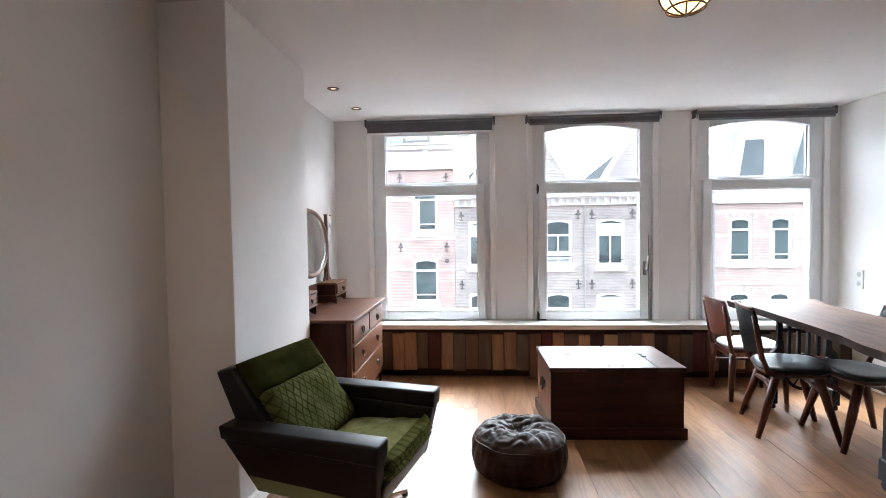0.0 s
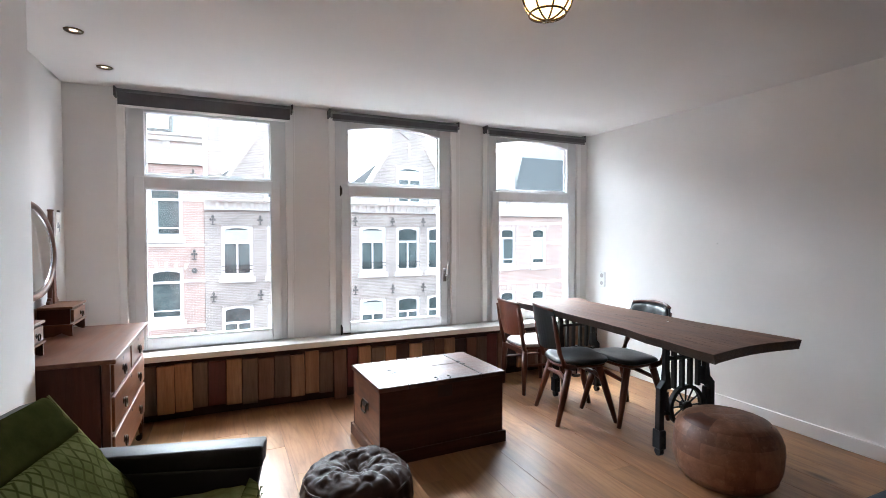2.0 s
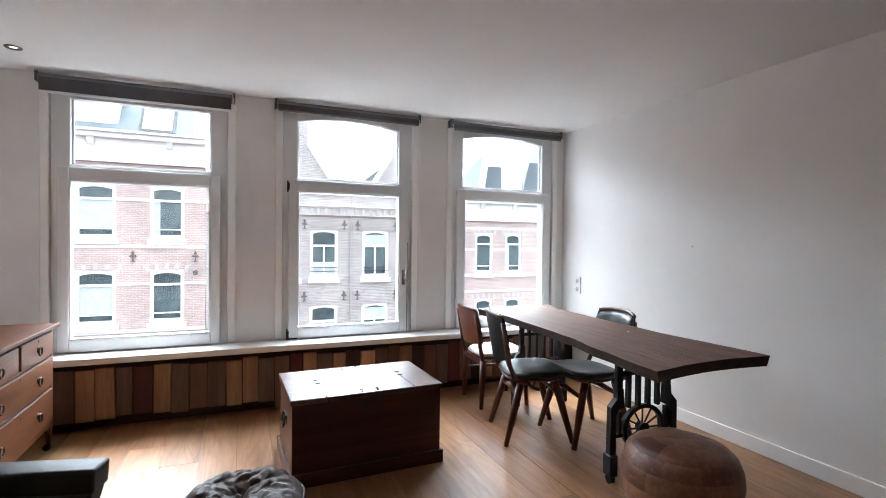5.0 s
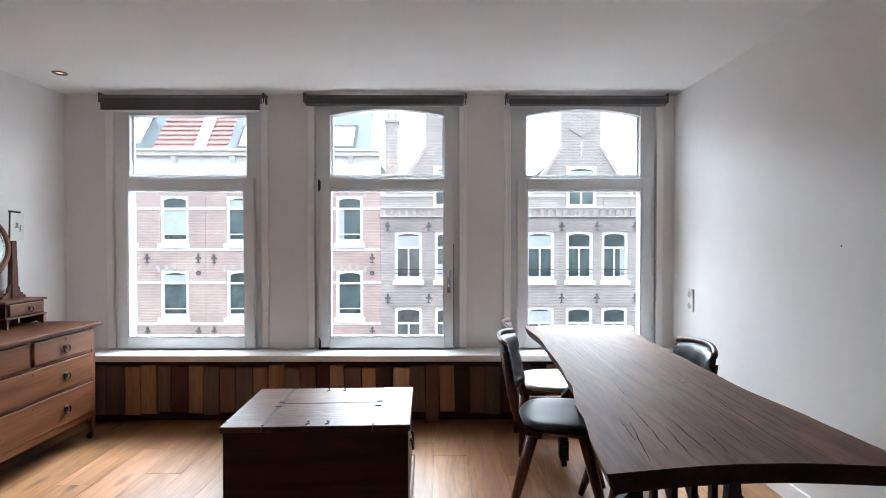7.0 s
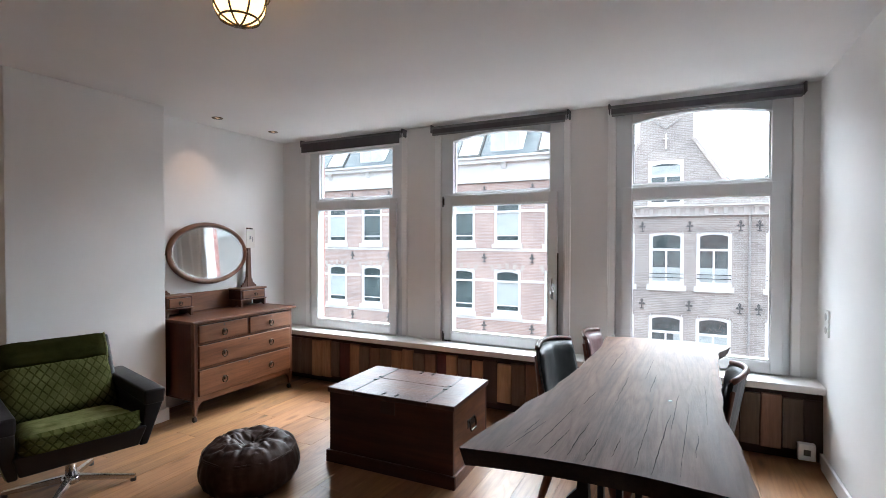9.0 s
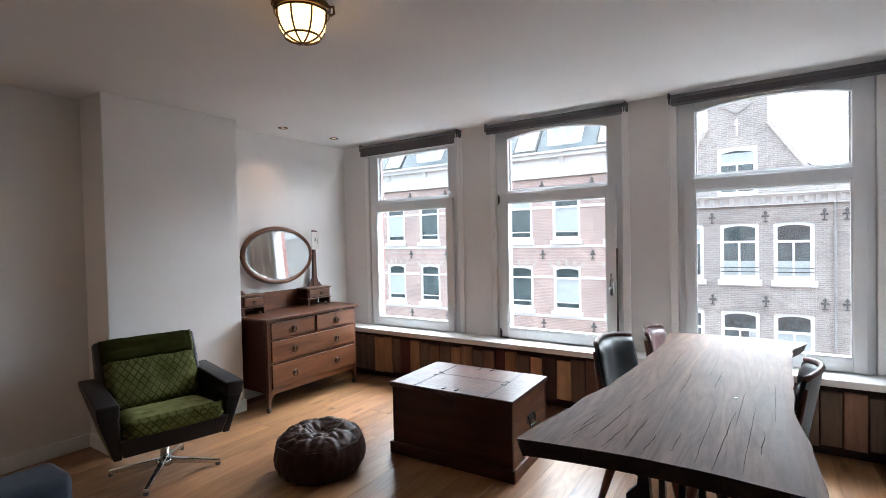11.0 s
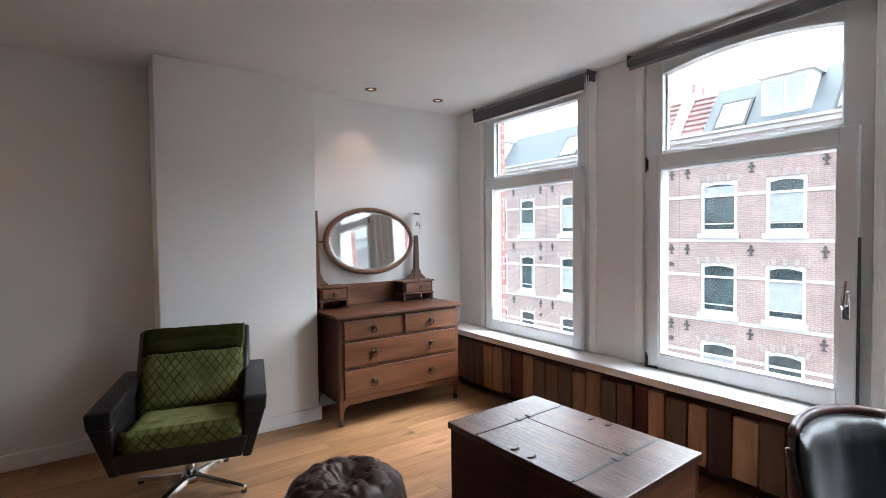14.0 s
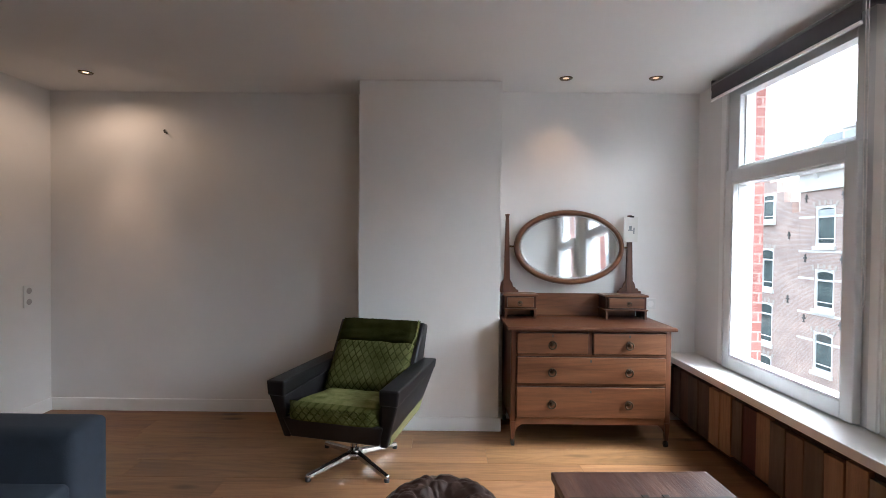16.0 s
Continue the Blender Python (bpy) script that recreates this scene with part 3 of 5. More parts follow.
# reclaimed plank front below the sill
cover = thing("plank_radiator_cover", pose(0, 0, 0), "radiator cover of upright reclaimed planks in mixed browns below the sill", "panelling", kind="structure")
part("backing_board", nb(XL2, XR, 5.235, 5.26, 0.10, 0.46), M_DARKBACK, cover)
part("plinth_board", nb(XL2, XR, 5.30, 5.33, 0.0, 0.099), M_DARKBACK, cover)
PLANK_RUN = [(-0.62, P_B), (-0.505, P_G), (-0.38, P_G), (-0.25, P_T), (-0.135, P_T), (-0.02, P_G), (0.085, P_R), (0.205, P_T), (0.318, P_G), (0.43, P_B), (0.55, P_G),
             (0.67, P_T), (0.785, P_T), (0.895, P_G), (1.01, P_B), (1.125, P_R), (1.22, P_T), (1.33, P_G), (1.45, P_T), (1.558, P_D), (1.678, P_S), (1.80, P_G), (1.912, P_B),
             (2.015, P_T), (2.125, P_D), (2.235, P_B), (2.345, P_G), (2.455, P_R), (2.57, P_B), (2.68, P_D), (2.79, P_T), (2.90, P_B), (3.01, P_G), (3.12, P_B), (3.24, P_G),
             (3.36, P_G), (3.47, P_B), (3.59, P_G), (3.70, P_D)]
rng = random.Random(4)
for k, (x, m) in enumerate([(-0.805, P_D), (-0.715, P_G)] + PLANK_RUN):
    x1 = ([q for q, _ in PLANK_RUN if q > x + 0.01] + [XR])[0]
    gap = rng.choice((0.004, 0.006, 0.011))
    low = 0.008 if x in (1.01, 1.912) else rng.uniform(0.07, 0.095)
    front = 5.208 - rng.uniform(0, 0.009) + (0.008 if m in (P_R, P_D) else 0.0)
    tilt = rng.uniform(-0.003, 0.003)
    a, b, z1 = x + gap / 2, x1 - gap / 2, rng.uniform(0.405, 0.43)
    bm = bmesh.new()
    hexa(bm, [(a + tilt, front, low), (b + tilt, front, low), (b + tilt, 5.233, low), (a + tilt, 5.233, low)],
         [(a - tilt, front, z1), (b - tilt, front, z1 + tilt), (b - tilt, 5.233, z1 + tilt), (a - tilt, 5.233, z1)], bev=0.002, seg=1)
    part("plank", bm, m, cover)


# ---- floor of oak planks ----
structure("floor", nb(XL1 - 0.15, XR + 0.15, REAR - 0.15, YW + 0.1, -0.12, -0.02), M_GAP, "oiled oak plank floor", "floor")
floor = bpy.data.objects["floor"]
FLOORW = 0.205
rng = random.Random(11)
x = XL1
while x < XR - 0.01:
    w = min(FLOORW, XR - x)
    y = REAR - rng.uniform(0, 1.8)
    while y < YW - 0.02:
        ln = rng.uniform(1.7, 2.6)
        y0, y1 = max(y, REAR if x > -0.1 else YB), min(y + ln, YW)
        if y1 - y0 > 0.05:
            bm = nb(x + 0.0008, x + w - 0.0008, y0 + 0.0008, y1 - 0.0008, -0.02, rng.uniform(-0.0008, 0.0))
            part("plank", bm, M_FLOOR, floor)
        y += ln
    x += w


# ---- blinds ----
def roller_blind(x0, x1, drop, chain_x):
    root = thing("roller_blind", pose((x0 + x1) / 2, 5.335, 2.372), "charcoal fabric roller blind rolled up above the window", "blind", "roller blinds")
    h = (x1 - x0) / 2
    bm = bmesh.new()
    tube(bm, [(-h + 0.012, 0, 0), (h - 0.012, 0, 0)], 0.032, 16)
    part("roll", bm, M_BLINDT, root, smooth=True)
    part("fabric", nb(-h + 0.02, h - 0.02, -0.034, -0.031, -drop, 0.0), M_BLIND, root)
    part("bottom_bar", nb(-h + 0.02, h - 0.02, -0.04, -0.026, -drop - 0.016, -drop, bev=0.003, seg=1), M_BLINDT if drop < 0.08 else M_TRIM, root)
    for s in (-1, 1):
        part("bracket", nb(s * h - 0.007, s * h + 0.007, -0.024, 0.065, -0.026, 0.044, bev=0.004, seg=1), M_BLIND, root)
    if chain_x is not None:
        bm = bmesh.new()
        s = chain_x
        tube(bm, [(s, -0.03, 0.0), (s, -0.02, -1.3), (s + 0.008, -0.02, -1.32), (s + 0.016, -0.02, -1.3), (s + 0.016, -0.03, 0.0)], 0.0022, 5)
        part("chain", bm, M_TRIM, root, "white bead chain loop")


roller_blind(-0.488, 0.716, 0.088, 0.60)
roller_blind(1.016, 2.211, 0.04, 0.585)
roller_blind(2.514, 3.706, 0.04, -0.60)


# ---- sockets, hook, downlights, lamp ----
def socket(m, rows, label):
    root = thing("wall_socket", m, label, "socket")
    part("plate", nb(-0.04, 0.04, 0, 0.012, -0.04 * rows, 0.04 * rows, bev=0.004), M_PLASTIC, root)
    for r in range(rows):
        z = 0.04 * (rows - 1) - 0.08 * r
        bm = bmesh.new()
        lathe(bm, [(0.0, 0.0005), (0.02, 0.001), (0.023, 0.004), (0.0, 0.004)][::-1], 14)
        o = part("outlet", bm, M_GREYV if rows > 1 else M_TRIM, root, smooth=False)
        o.matrix_local = pose(0, 0.0105, z, -90)
    return root


socket(pose(XR, 5.141, 0.905, 0, 0, 90), 2, "white double wall socket on the party wall")
socket(pose(-0.68, YB, 0.89, 0, 0, 0), 2, "white double wall socket beside the alcove")
socket(pose(XL2, 5.06, 0.87, 0, 0, -90), 1, "white wall socket behind the dresser")
root = thing("floor_socket", pose(3.71, 5.19, 0.10), "white surface socket box beside the plank front", "socket")
part("body", nb(-0.045, 0.045, -0.03, 0.02, -0.05, 0.05, bev=0.006), M_PLASTIC, root)
part("outlet", nb(-0.018, 0.018, -0.032, -0.0295, -0.018, 0.018), M_DARKPL, root)

root = thing("wall_hook", pose(XL1, 1.40, 2.13), "small bare metal wall hook", "hook")
bm = bmesh.new()
tube(bm, [(0, 0, 0.01), (0.02, 0.004, 0.0), (0.03, 0.012, -0.015), (0.026, 0.03, -0.022)], 0.005, 6)
part("hook", bm, M_STEEL, root)
root = thing("wall_plug", pose(XR, 3.86, 1.30), "tiny dark screw hole plug in the wall", "plug")
part("plug", nb(-0.002, 0.0, -0.0035, 0.0035, -0.0035, 0.0035), M_STEEL, root)


def downlight(x, y, watts, aim, spread=92, wall_fill=0.0):
    root = thing("downlight", pose(x, y, H), "recessed round ceiling spotlight with a brass-toned rim", "spotlight", "recessed spotlights")
    bm = bmesh.new()
    lathe(bm, [(0.0185, 0.0), (0.029, -0.004), (0.041, -0.006), (0.044, -0.001), (0.044, 0.0)], 28)
    part("rim", bm, M_BRASS, root, smooth=True)
    bm = bmesh.new()
    lathe(bm, [(0.0, -0.001), (0.019, -0.0015)], 20)
    part("bulb", bm, M_SPOT, root)
    lamp = new("spot_and_fill_lamp", bpy.data.lights.new("spot_and_fill_lamp", "SPOT"))
    lamp.data.energy, lamp.data.color, lamp.data.spot_size, lamp.data.spot_blend = watts, (1.0, 0.60, 0.38), radians(spread), 1.0
    lamp.data.shadow_soft_size = 0.03
    lamp.matrix_world = look((x, y, H - 0.012), aim)
    if wall_fill:
        # added wide fill that brightens the side wall beyond the spot's own beam
        wide = new("spot_and_fill_lamp", bpy.data.lights.new("spot_and_fill_lamp", "SPOT"))
        wide.data.energy, wide.data.color, wide.data.spot_size, wide.data.spot_blend = wall_fill, (1.0, 0.66, 0.44), radians(172), 0.6
        wide.data.shadow_soft_size = 0.03
        wide.matrix_world = look((x, y, H - 0.012), (x, y + 0.01, 0))


downlight(-0.495, 4.335, 0.8, (-0.78, 4.34, 1.6), 80)
downlight(-0.472, 4.93, 0.35, (-0.45, 4.935, 0.5))
downlight(-0.47, 1.11, 1.6, (-0.86, 1.13, 1.2), 44, wall_fill=1.3)

lamp_root = thing("bulkhead_lamp", pose(1.43, 2.905, H, 0, 0, 25), "lit brass bulkhead ceiling lamp with a wire cage over yellow glass", "ceiling lamp")
bm = bmesh.new()
lathe(bm, [(0.0, -0.04), (0.10, -0.04), (0.118, -0.036), (0.122, -0.02), (0.112, -0.006), (0.105, 0.0), (0.0, 0.0)], 36)
part("base", bm, M_BRASS, lamp_root, smooth=True)
bm = bmesh.new()
lathe(bm, [(0.098, -0.04), (0.1, -0.07), (0.094, -0.11), (0.075, -0.142), (0.045, -0.16), (0.0, -0.165)], 32)
part("glass_bowl", bm, M_BOWL, lamp_root, "glowing amber glass bowl", smooth=True)
cage = bmesh.new()
for k in range(4):
    a = math.pi * k / 4
    pts = []
    for j in range(15):
        t = math.pi * j / 14
        r, z = 0.108 * math.cos(t), -0.045 - 0.128 * math.sin(t) ** 0.8
        pts.append((r * math.cos(a), r * math.sin(a), z))
    tube(cage, pts, 0.0042, 6)
for r, z in ((0.112, -0.05), (0.075, -0.148)):
    tube(cage, [(r * math.cos(2 * math.pi * j / 28), r * math.sin(2 * math.pi * j / 28), z) for j in range(29)], 0.0045, 6)
part("cage", cage, M_BRASS, lamp_root, "dark brass wire cage", smooth=True)
for a in (0, 120, 240):
    bm = bmesh.new()
    tube(bm, [(0.115, 0, -0.03), (0.14, 0, -0.03), (0.143, 0, -0.06), (0.125, 0, -0.066)], 0.006, 6)
    part("clip", bm, M_BRASS, lamp_root).matrix_local = pose(0, 0, 0, 0, 0, a)


# ---- dresser ----
def drawer(parent, y0, y1, z0, z1, xf, knobs, big=True):
    d = part("drawer", nb(xf - 0.006, xf + 0.012, y0, y1, z0, z1, bev=0.005, seg=2), M_DRESS, parent)
    # dark sheet just wider than the front draws the shade round it
    bm = bmesh.new()
    box(bm, xf - 0.0039, xf - 0.0028, y0 - 0.0045, y1 + 0.0045, z0 - 0.0045, z1 + 0.0045)
    part("drawer_gap", bm, M_DARKBACK, d)
    for y in knobs:
        z = (z0 + z1) / 2
        bm = bmesh.new()
        r = 0.028 if big else 0.018
        lathe(bm, [(0.0, 0.009), (r * 0.22, 0.009), (r * 0.3, 0.004), (r * 0.62, 0.003), (r * 0.68, 0.0)], 16)
        tube(bm, [(r * 0.85 * math.sin(a), -r * 0.35 + r * 0.85 * math.cos(a), 0.012) for a in (2 * math.pi * k / 16 for k in range(17))], r * 0.17, 6)
        o = part("ring_pull", bm, M_BRONZE, d, "dark bronze ring pull", smooth=True)
        o.matrix_local = pose(xf + 0.012, y, z, 90, 0, 90)
    return d


dr = thing("dresser", pose(0, 0, 0), "waxed pine dressing chest with an oval mirror in the alcove", "dresser")
Y0, Y1, XB, XF = 3.962, 4.985, -0.785, -0.30
part("top", nb(XB, -0.27, 3.935, 5.012, 0.758, 0.780, bev=0.005, seg=2), M_DRTOP, dr)
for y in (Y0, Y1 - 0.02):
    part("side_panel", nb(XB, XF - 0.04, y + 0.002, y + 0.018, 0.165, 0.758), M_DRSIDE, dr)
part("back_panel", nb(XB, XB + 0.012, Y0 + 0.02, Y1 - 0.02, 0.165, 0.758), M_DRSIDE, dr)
for n, z0, z1 in (("rail", 0.744, 0.758), ("rail", 0.588, 0.602), ("rail", 0.396, 0.411), ("apron", 0.15, 0.19)):
    part(n, nb(XF - 0.035, XF - 0.004, Y0 + 0.03, Y1 - 0.03, z0, z1), M_DRESS, dr)
part("divider", nb(XF - 0.035, XF - 0.004, 4.455, 4.482, 0.602, 0.744), M_DRESSV, dr)
part("dust_board", nb(XF - 0.06, XF - 0.036, Y0 + 0.03, Y1 - 0.03, 0.19, 0.744), M_DARKBACK, dr)
for y in (Y0, Y1 - 0.034):
    for front in (True, False):
        xx = XF - 0.034 if front else XB + 0.013
        bm = bmesh.new()
        box(bm, xx, xx + 0.034, y, y + 0.034, 0.165, 0.758, bev=0.003, seg=1)
        lo = [(xx + 0.007, y + 0.007, 0.05), (xx + 0.027, y + 0.007, 0.05), (xx + 0.027, y + 0.027, 0.05), (xx + 0.007, y + 0.027, 0.05)]
        hi = [(xx, y, 0.165), (xx + 0.034, y, 0.165), (xx + 0.034, y + 0.034, 0.165), (xx, y + 0.034, 0.165)]
        hexa(bm, lo, hi)
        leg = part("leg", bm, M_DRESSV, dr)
        bm = bmesh.new()
        tube(bm, [(xx + 0.017, y + 0.017, 0.055), (xx + 0.017, y + 0.017, 0.028)], 0.009, 8)
        tube(bm, [(xx + 0.006, y + 0.010, 0.019), (xx + 0.006, y + 0.030, 0.019)], 0.019, 14)
        box(bm, xx + 0.0, xx + 0.024, y + 0.006, y + 0.010, 0.015, 0.04)
        part("castor", bm, M_STEEL, leg, "dark metal castor wheel")
        s = 1 if y == Y0 else -1
        yy = y + 0.034 if s > 0 else y
        bm = bmesh.new()
        prism(bm, [(yy, 0.155), (yy + s * 0.05, 0.155), (yy + s * 0.03, 0.14), (yy + s * 0.012, 0.125), (yy, 0.10)], "x", xx + 0.008, xx + 0.024)
        part("corner_bracket", bm, M_DRESSV, dr)
drawer(dr, 3.998, 4.452, 0.606, 0.740, XF, (4.222,))
drawer(dr, 4.485, 4.948, 0.606, 0.740, XF, (4.712,))
drawer(dr, 3.998, 4.948, 0.415, 0.584, XF, (4.222, 4.712))
drawer(dr, 3.998, 4.948, 0.195, 0.392, XF, (4.222, 4.712))
for y, z in ((4.225, 0.722), (4.716, 0.722), (4.47, 0.562), (4.47, 0.366)):
    part("keyhole", nb(XF + 0.011, XF + 0.0135, y - 0.005, y + 0.005, z - 0.008, z + 0.008), M_DARKPL, dr)
# upper works
part("back_board", nb(XB, XB + 0.018, 3.975, 4.935, 0.781, 0.945, bev=0.003, seg=1), M_DRESS, dr)
for y0, y1, k in ((3.945, 4.19, 4.06), (4.655, 4.965, 4.825)):
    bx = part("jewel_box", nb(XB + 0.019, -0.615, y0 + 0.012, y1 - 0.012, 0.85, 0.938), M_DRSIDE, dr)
    part("lid_board", nb(XB + 0.019, -0.600, y0, y1, 0.938, 0.952, bev=0.003, seg=1), M_DRESS, bx)
    part("floor_board", nb(XB + 0.019, -0.600, y0 + 0.004, y1 - 0.004, 0.842, 0.85), M_DRESS, bx)
    for yy in (y0 + 0.012, y1 - 0.026):
        bm = bmesh.new()
        prism(bm, [(-0.605, 0.842), (-0.76, 0.842), (-0.76, 0.781), (-0.70, 0.781), (-0.655, 0.80), (-0.64, 0.79), (-0.62, 0.781), (-0.605, 0.781)], "y", yy, yy + 0.014)
        part("side_bracket", bm, M_DRESSV, bx)
    drawer(bx, y0 + 0.03, y1 - 0.03, 0.86, 0.93, -0.612, (k,), False)
for y in (3.985, 4.878):
    bm = bmesh.new()
    c = XB + 0.035
    hexa(bm, [(c - 0.018, y - 0.024, 0.945), (c + 0.018, y - 0.024, 0.945), (c + 0.018, y + 0.024, 0.945), (c - 0.018, y + 0.024, 0.945)],
         [(c - 0.011, y - 0.011, 1.51), (c + 0.011, y - 0.011, 1.51), (c + 0.011, y + 0.011, 1.51), (c - 0.011, y + 0.011, 1.51)])
    box(bm, c - 0.015, c + 0.015, y - 0.016, y + 0.016, 1.51, 1.52, bev=0.003, seg=1)
    post = part("mirror_post", bm, M_DRESSV, dr)
    for s in (-1, 1):
        bm = bmesh.new()
        yy = y + s * 0.022
        prism(bm, [(yy, 0.952), (yy + s * 0.065, 0.952), (yy + s * 0.062, 0.968), (yy + s * 0.045, 0.972), (yy + s * 0.042, 0.986), (yy + s * 0.024, 0.99), (yy + s * 0.018, 1.02), (yy, 1.045)], "x", c - 0.009, c + 0.009)
        part("scroll_bracket", bm, M_DRESSV, post)
    bm = bmesh.new()
    s = 1 if y < 4.2 else -1
    tube(bm, [(c, y + s * 0.012, 1.285), (c + 0.012, y + s * 0.05, 1.285)], 0.007, 8)
    part("mirror_pivot", bm, M_BRASS, post)
mc = (XB + 0.06, 4.434, 1.285)
bm = bmesh.new()
ring_bar(bm, mc, 0.402, 0.272, 0.044, 0.026, 64)
mf = part("mirror_frame", bm, M_DRESS, dr, "oval waxed pine mirror frame", smooth=True)
bm = bmesh.new()
prism(bm, [(4.434 + 0.362 * math.cos(t), 1.285 + 0.232 * math.sin(t)) for t in (2 * math.pi * k / 64 for k in range(64))], "x", mc[0] - 0.006, mc[0] + 0.002)
part("mirror_glass", bm, M_MIRROR, mf, "bevelled silvered oval mirror")
bm = bmesh.new()
ring_bar(bm, (mc[0] + 0.003, 4.434, 1.285), 0.362, 0.232, 0.014, 0.004, 64)
part("mirror_bevel", bm, M_CHROME, mf)
mf.matrix_local = pose(*mc, 0, -3.5, 0) @ pose(-mc[0], -mc[1], -mc[2])  # tipped back a little

card = thing("hanging_card", pose(-0.715, 4.872, 1.42, 0, 2), "small cream card with a faint sketch hung on the mirror post", "card")
part("card", nb(0, 0.003, -0.048, 0.05, -0.095, 0.085), M_PAPER, card)
bm = bmesh.new()
box(bm, 0.003, 0.0045, -0.02, 0.012, -0.012, -0.006)
box(bm, 0.003, 0.0045, -0.012, 0.006, -0.006, 0.022)
box(bm, 0.003, 0.0045, 0.018, 0.026, -0.035, 0.01)
part("sketch", bm, M_INK, card, "grey sketched marks")
part("clip", nb(-0.004, 0.006, -0.008, 0.02, 0.083, 0.095), M_STEEL, card)


# ---- wooden chest ----
chest = thing("wooden_chest", pose(1.437, 4.235, 0, 0, 0, 1.8), "old mahogany-stained wooden chest with a worn hinged lid", "chest")
L, W = 0.425, 0.28
part("front_panel", nb(-L, L, -W, -W + 0.022, 0.02, 0.44), M_TRUNK, chest)
part("back_panel", nb(-L, L, W - 0.022, W, 0.02, 0.44), M_TRUNK, chest)
for s in (-1, 1):
    e = part("end_panel", nb(min(s * L, s * (L - 0.022)), max(s * L, s * (L - 0.022)), -W + 0.0225, W - 0.0225, 0.02, 0.44), M_TRUNKS, chest, "paler worn pine end panel")
    bm = bmesh.new()
    xx = s * L
    box(bm, min(xx, xx + s * 0.004), max(xx, xx + s * 0.004), -0.06, 0.06, 0.265, 0.315, bev=0.001, seg=1)
    for y in (-0.045, 0.045):
        tube(bm, [(xx, y, 0.302), (xx + s * 0.014, y, 0.302)], 0.009, 8)
    tube(bm, [(xx + s * 0.012, -0.045, 0.302), (xx + s * 0.016, -0.047, 0.26), (xx + s * 0.018, -0.036, 0.248), (xx + s * 0.018, 0.036, 0.248), (xx + s * 0.016, 0.047, 0.26), (xx + s * 0.012, 0.045, 0.302)], 0.006, 8)
    part("drop_handle", bm, M_STEEL, e, "dark iron drop handle")
for q in ((-L - 0.018, L + 0.018, -W - 0.018, -W), (-L - 0.018, L + 0.018, W, W + 0.018)):
    part("plinth", nb(*q, 0.0, 0.075, bev=0.005, seg=2), M_TRUNK, chest)
for q in ((-L - 0.018, -L, -W, W), (L, L + 0.018, -W, W)):
    part("plinth", nb(*q, 0.0, 0.075, bev=0.005, seg=2), M_TRUNKS, chest)
part("chest_floor", nb(-L + 0.022, L - 0.022, -W + 0.0225, W - 0.0225, 0.02, 0.04), M_TRUNK, chest)
bounds = [-L - 0.012, -0.247, 0.262, L + 0.012]
ysplit = [-W - 0.012, 0.03, W + 0.012]
for i in range(3):
    if i == 1:
        for j in range(2):
            part("lid_board", nb(bounds[i] + 0.001, bounds[i + 1] - 0.001, ysplit[j] + 0.001, ysplit[j + 1] - 0.001, 0.441, 0.470, bev=0.004, seg=2), M_LID, chest)
    else:
        part("lid_board", nb(bounds[i] + 0.001, bounds[i + 1] - 0.001, ysplit[0], ysplit[2], 0.441, 0.471, bev=0.005, seg=2), M_LID, chest)
for xx in (-0.247, 0.262):
    strap = part("strap_hinge", nb(xx - 0.007, xx + 0.007, -W + 0.005, W - 0.005, 0.4700, 0.4722), M_STEEL, chest, "rusted iron strap")
    for y in (-0.02, 0.05):
        part("hinge_plate", nb(xx - 0.016, xx + 0.016, y - 0.012, y + 0.012, 0.4715, 0.476, bev=0.002, seg=1), M_STEEL, strap)
for y in (-0.25, 0.25):
    for xx in (-0.05, 0.04):
        bm = bmesh.new()
        tube(bm, [(xx, y - 0.02, 0.471), (xx + 0.012, y - 0.008, 0.472), (xx + 0.012, y + 0.012, 0.472), (xx, y + 0.022, 0.471)], 0.004, 6)
        part("old_bracket", bm, M_STEEL, chest)
part("lock_plate", nb(-0.05, 0.05, -W - 0.003, -W, 0.36, 0.435, bev=0.001, seg=1), M_DARKBACK, chest)


# ---- armchair ----
AY = -14
ac = thing("swivel_armchair", pose(-0.05, 3.01, 0, 0, 0, AY), "black leatherette swivel armchair with worn green velvet cushions", "armchair")
bm = bmesh.new()
tube(bm, [(0, 0, 0.05), (0, 0, 0.26)], [0.027, 0.024], 18)
lathe(bm, [(0.0, 0.085), (0.04, 0.08), (0.048, 0.065), (0.045, 0.04), (0.0, 0.035)], 18)
part("column", bm, M_CHROME, ac, "chrome swivel column", smooth=True)
for k in range(4):
    a = radians(45 + 90 * k - AY)
    c, s = math.cos(a), math.sin(a)
    def pt(r, w, z):
        return (c * r - s * w, s * r + c * w, z)
    bm = bmesh.new()
    hexa(bm, [pt(0.02, -0.018, 0.05), pt(0.315, -0.013, 0.014), pt(0.315, 0.013, 0.014), pt(0.02, 0.018, 0.05)],
         [pt(0.02, -0.016, 0.083), pt(0.315, -0.011, 0.036), pt(0.315, 0.011, 0.036), pt(0.02, 0.016, 0.083)], bev=0.003, seg=1)
    star = part("star_leg", bm, M_CHROME, ac)
    bm = bmesh.new()
    tube(bm, [pt(0.305, 0, 0.0), pt(0.305, 0, 0.02)], 0.015, 10)
    part("glide", bm, M_DARKPL, star)
part("swivel_plate", nb(-0.12, 0.12, -0.12, 0.12, 0.235, 0.262, bev=0.004, seg=1), M_STEEL, ac)
bm = bmesh.new()
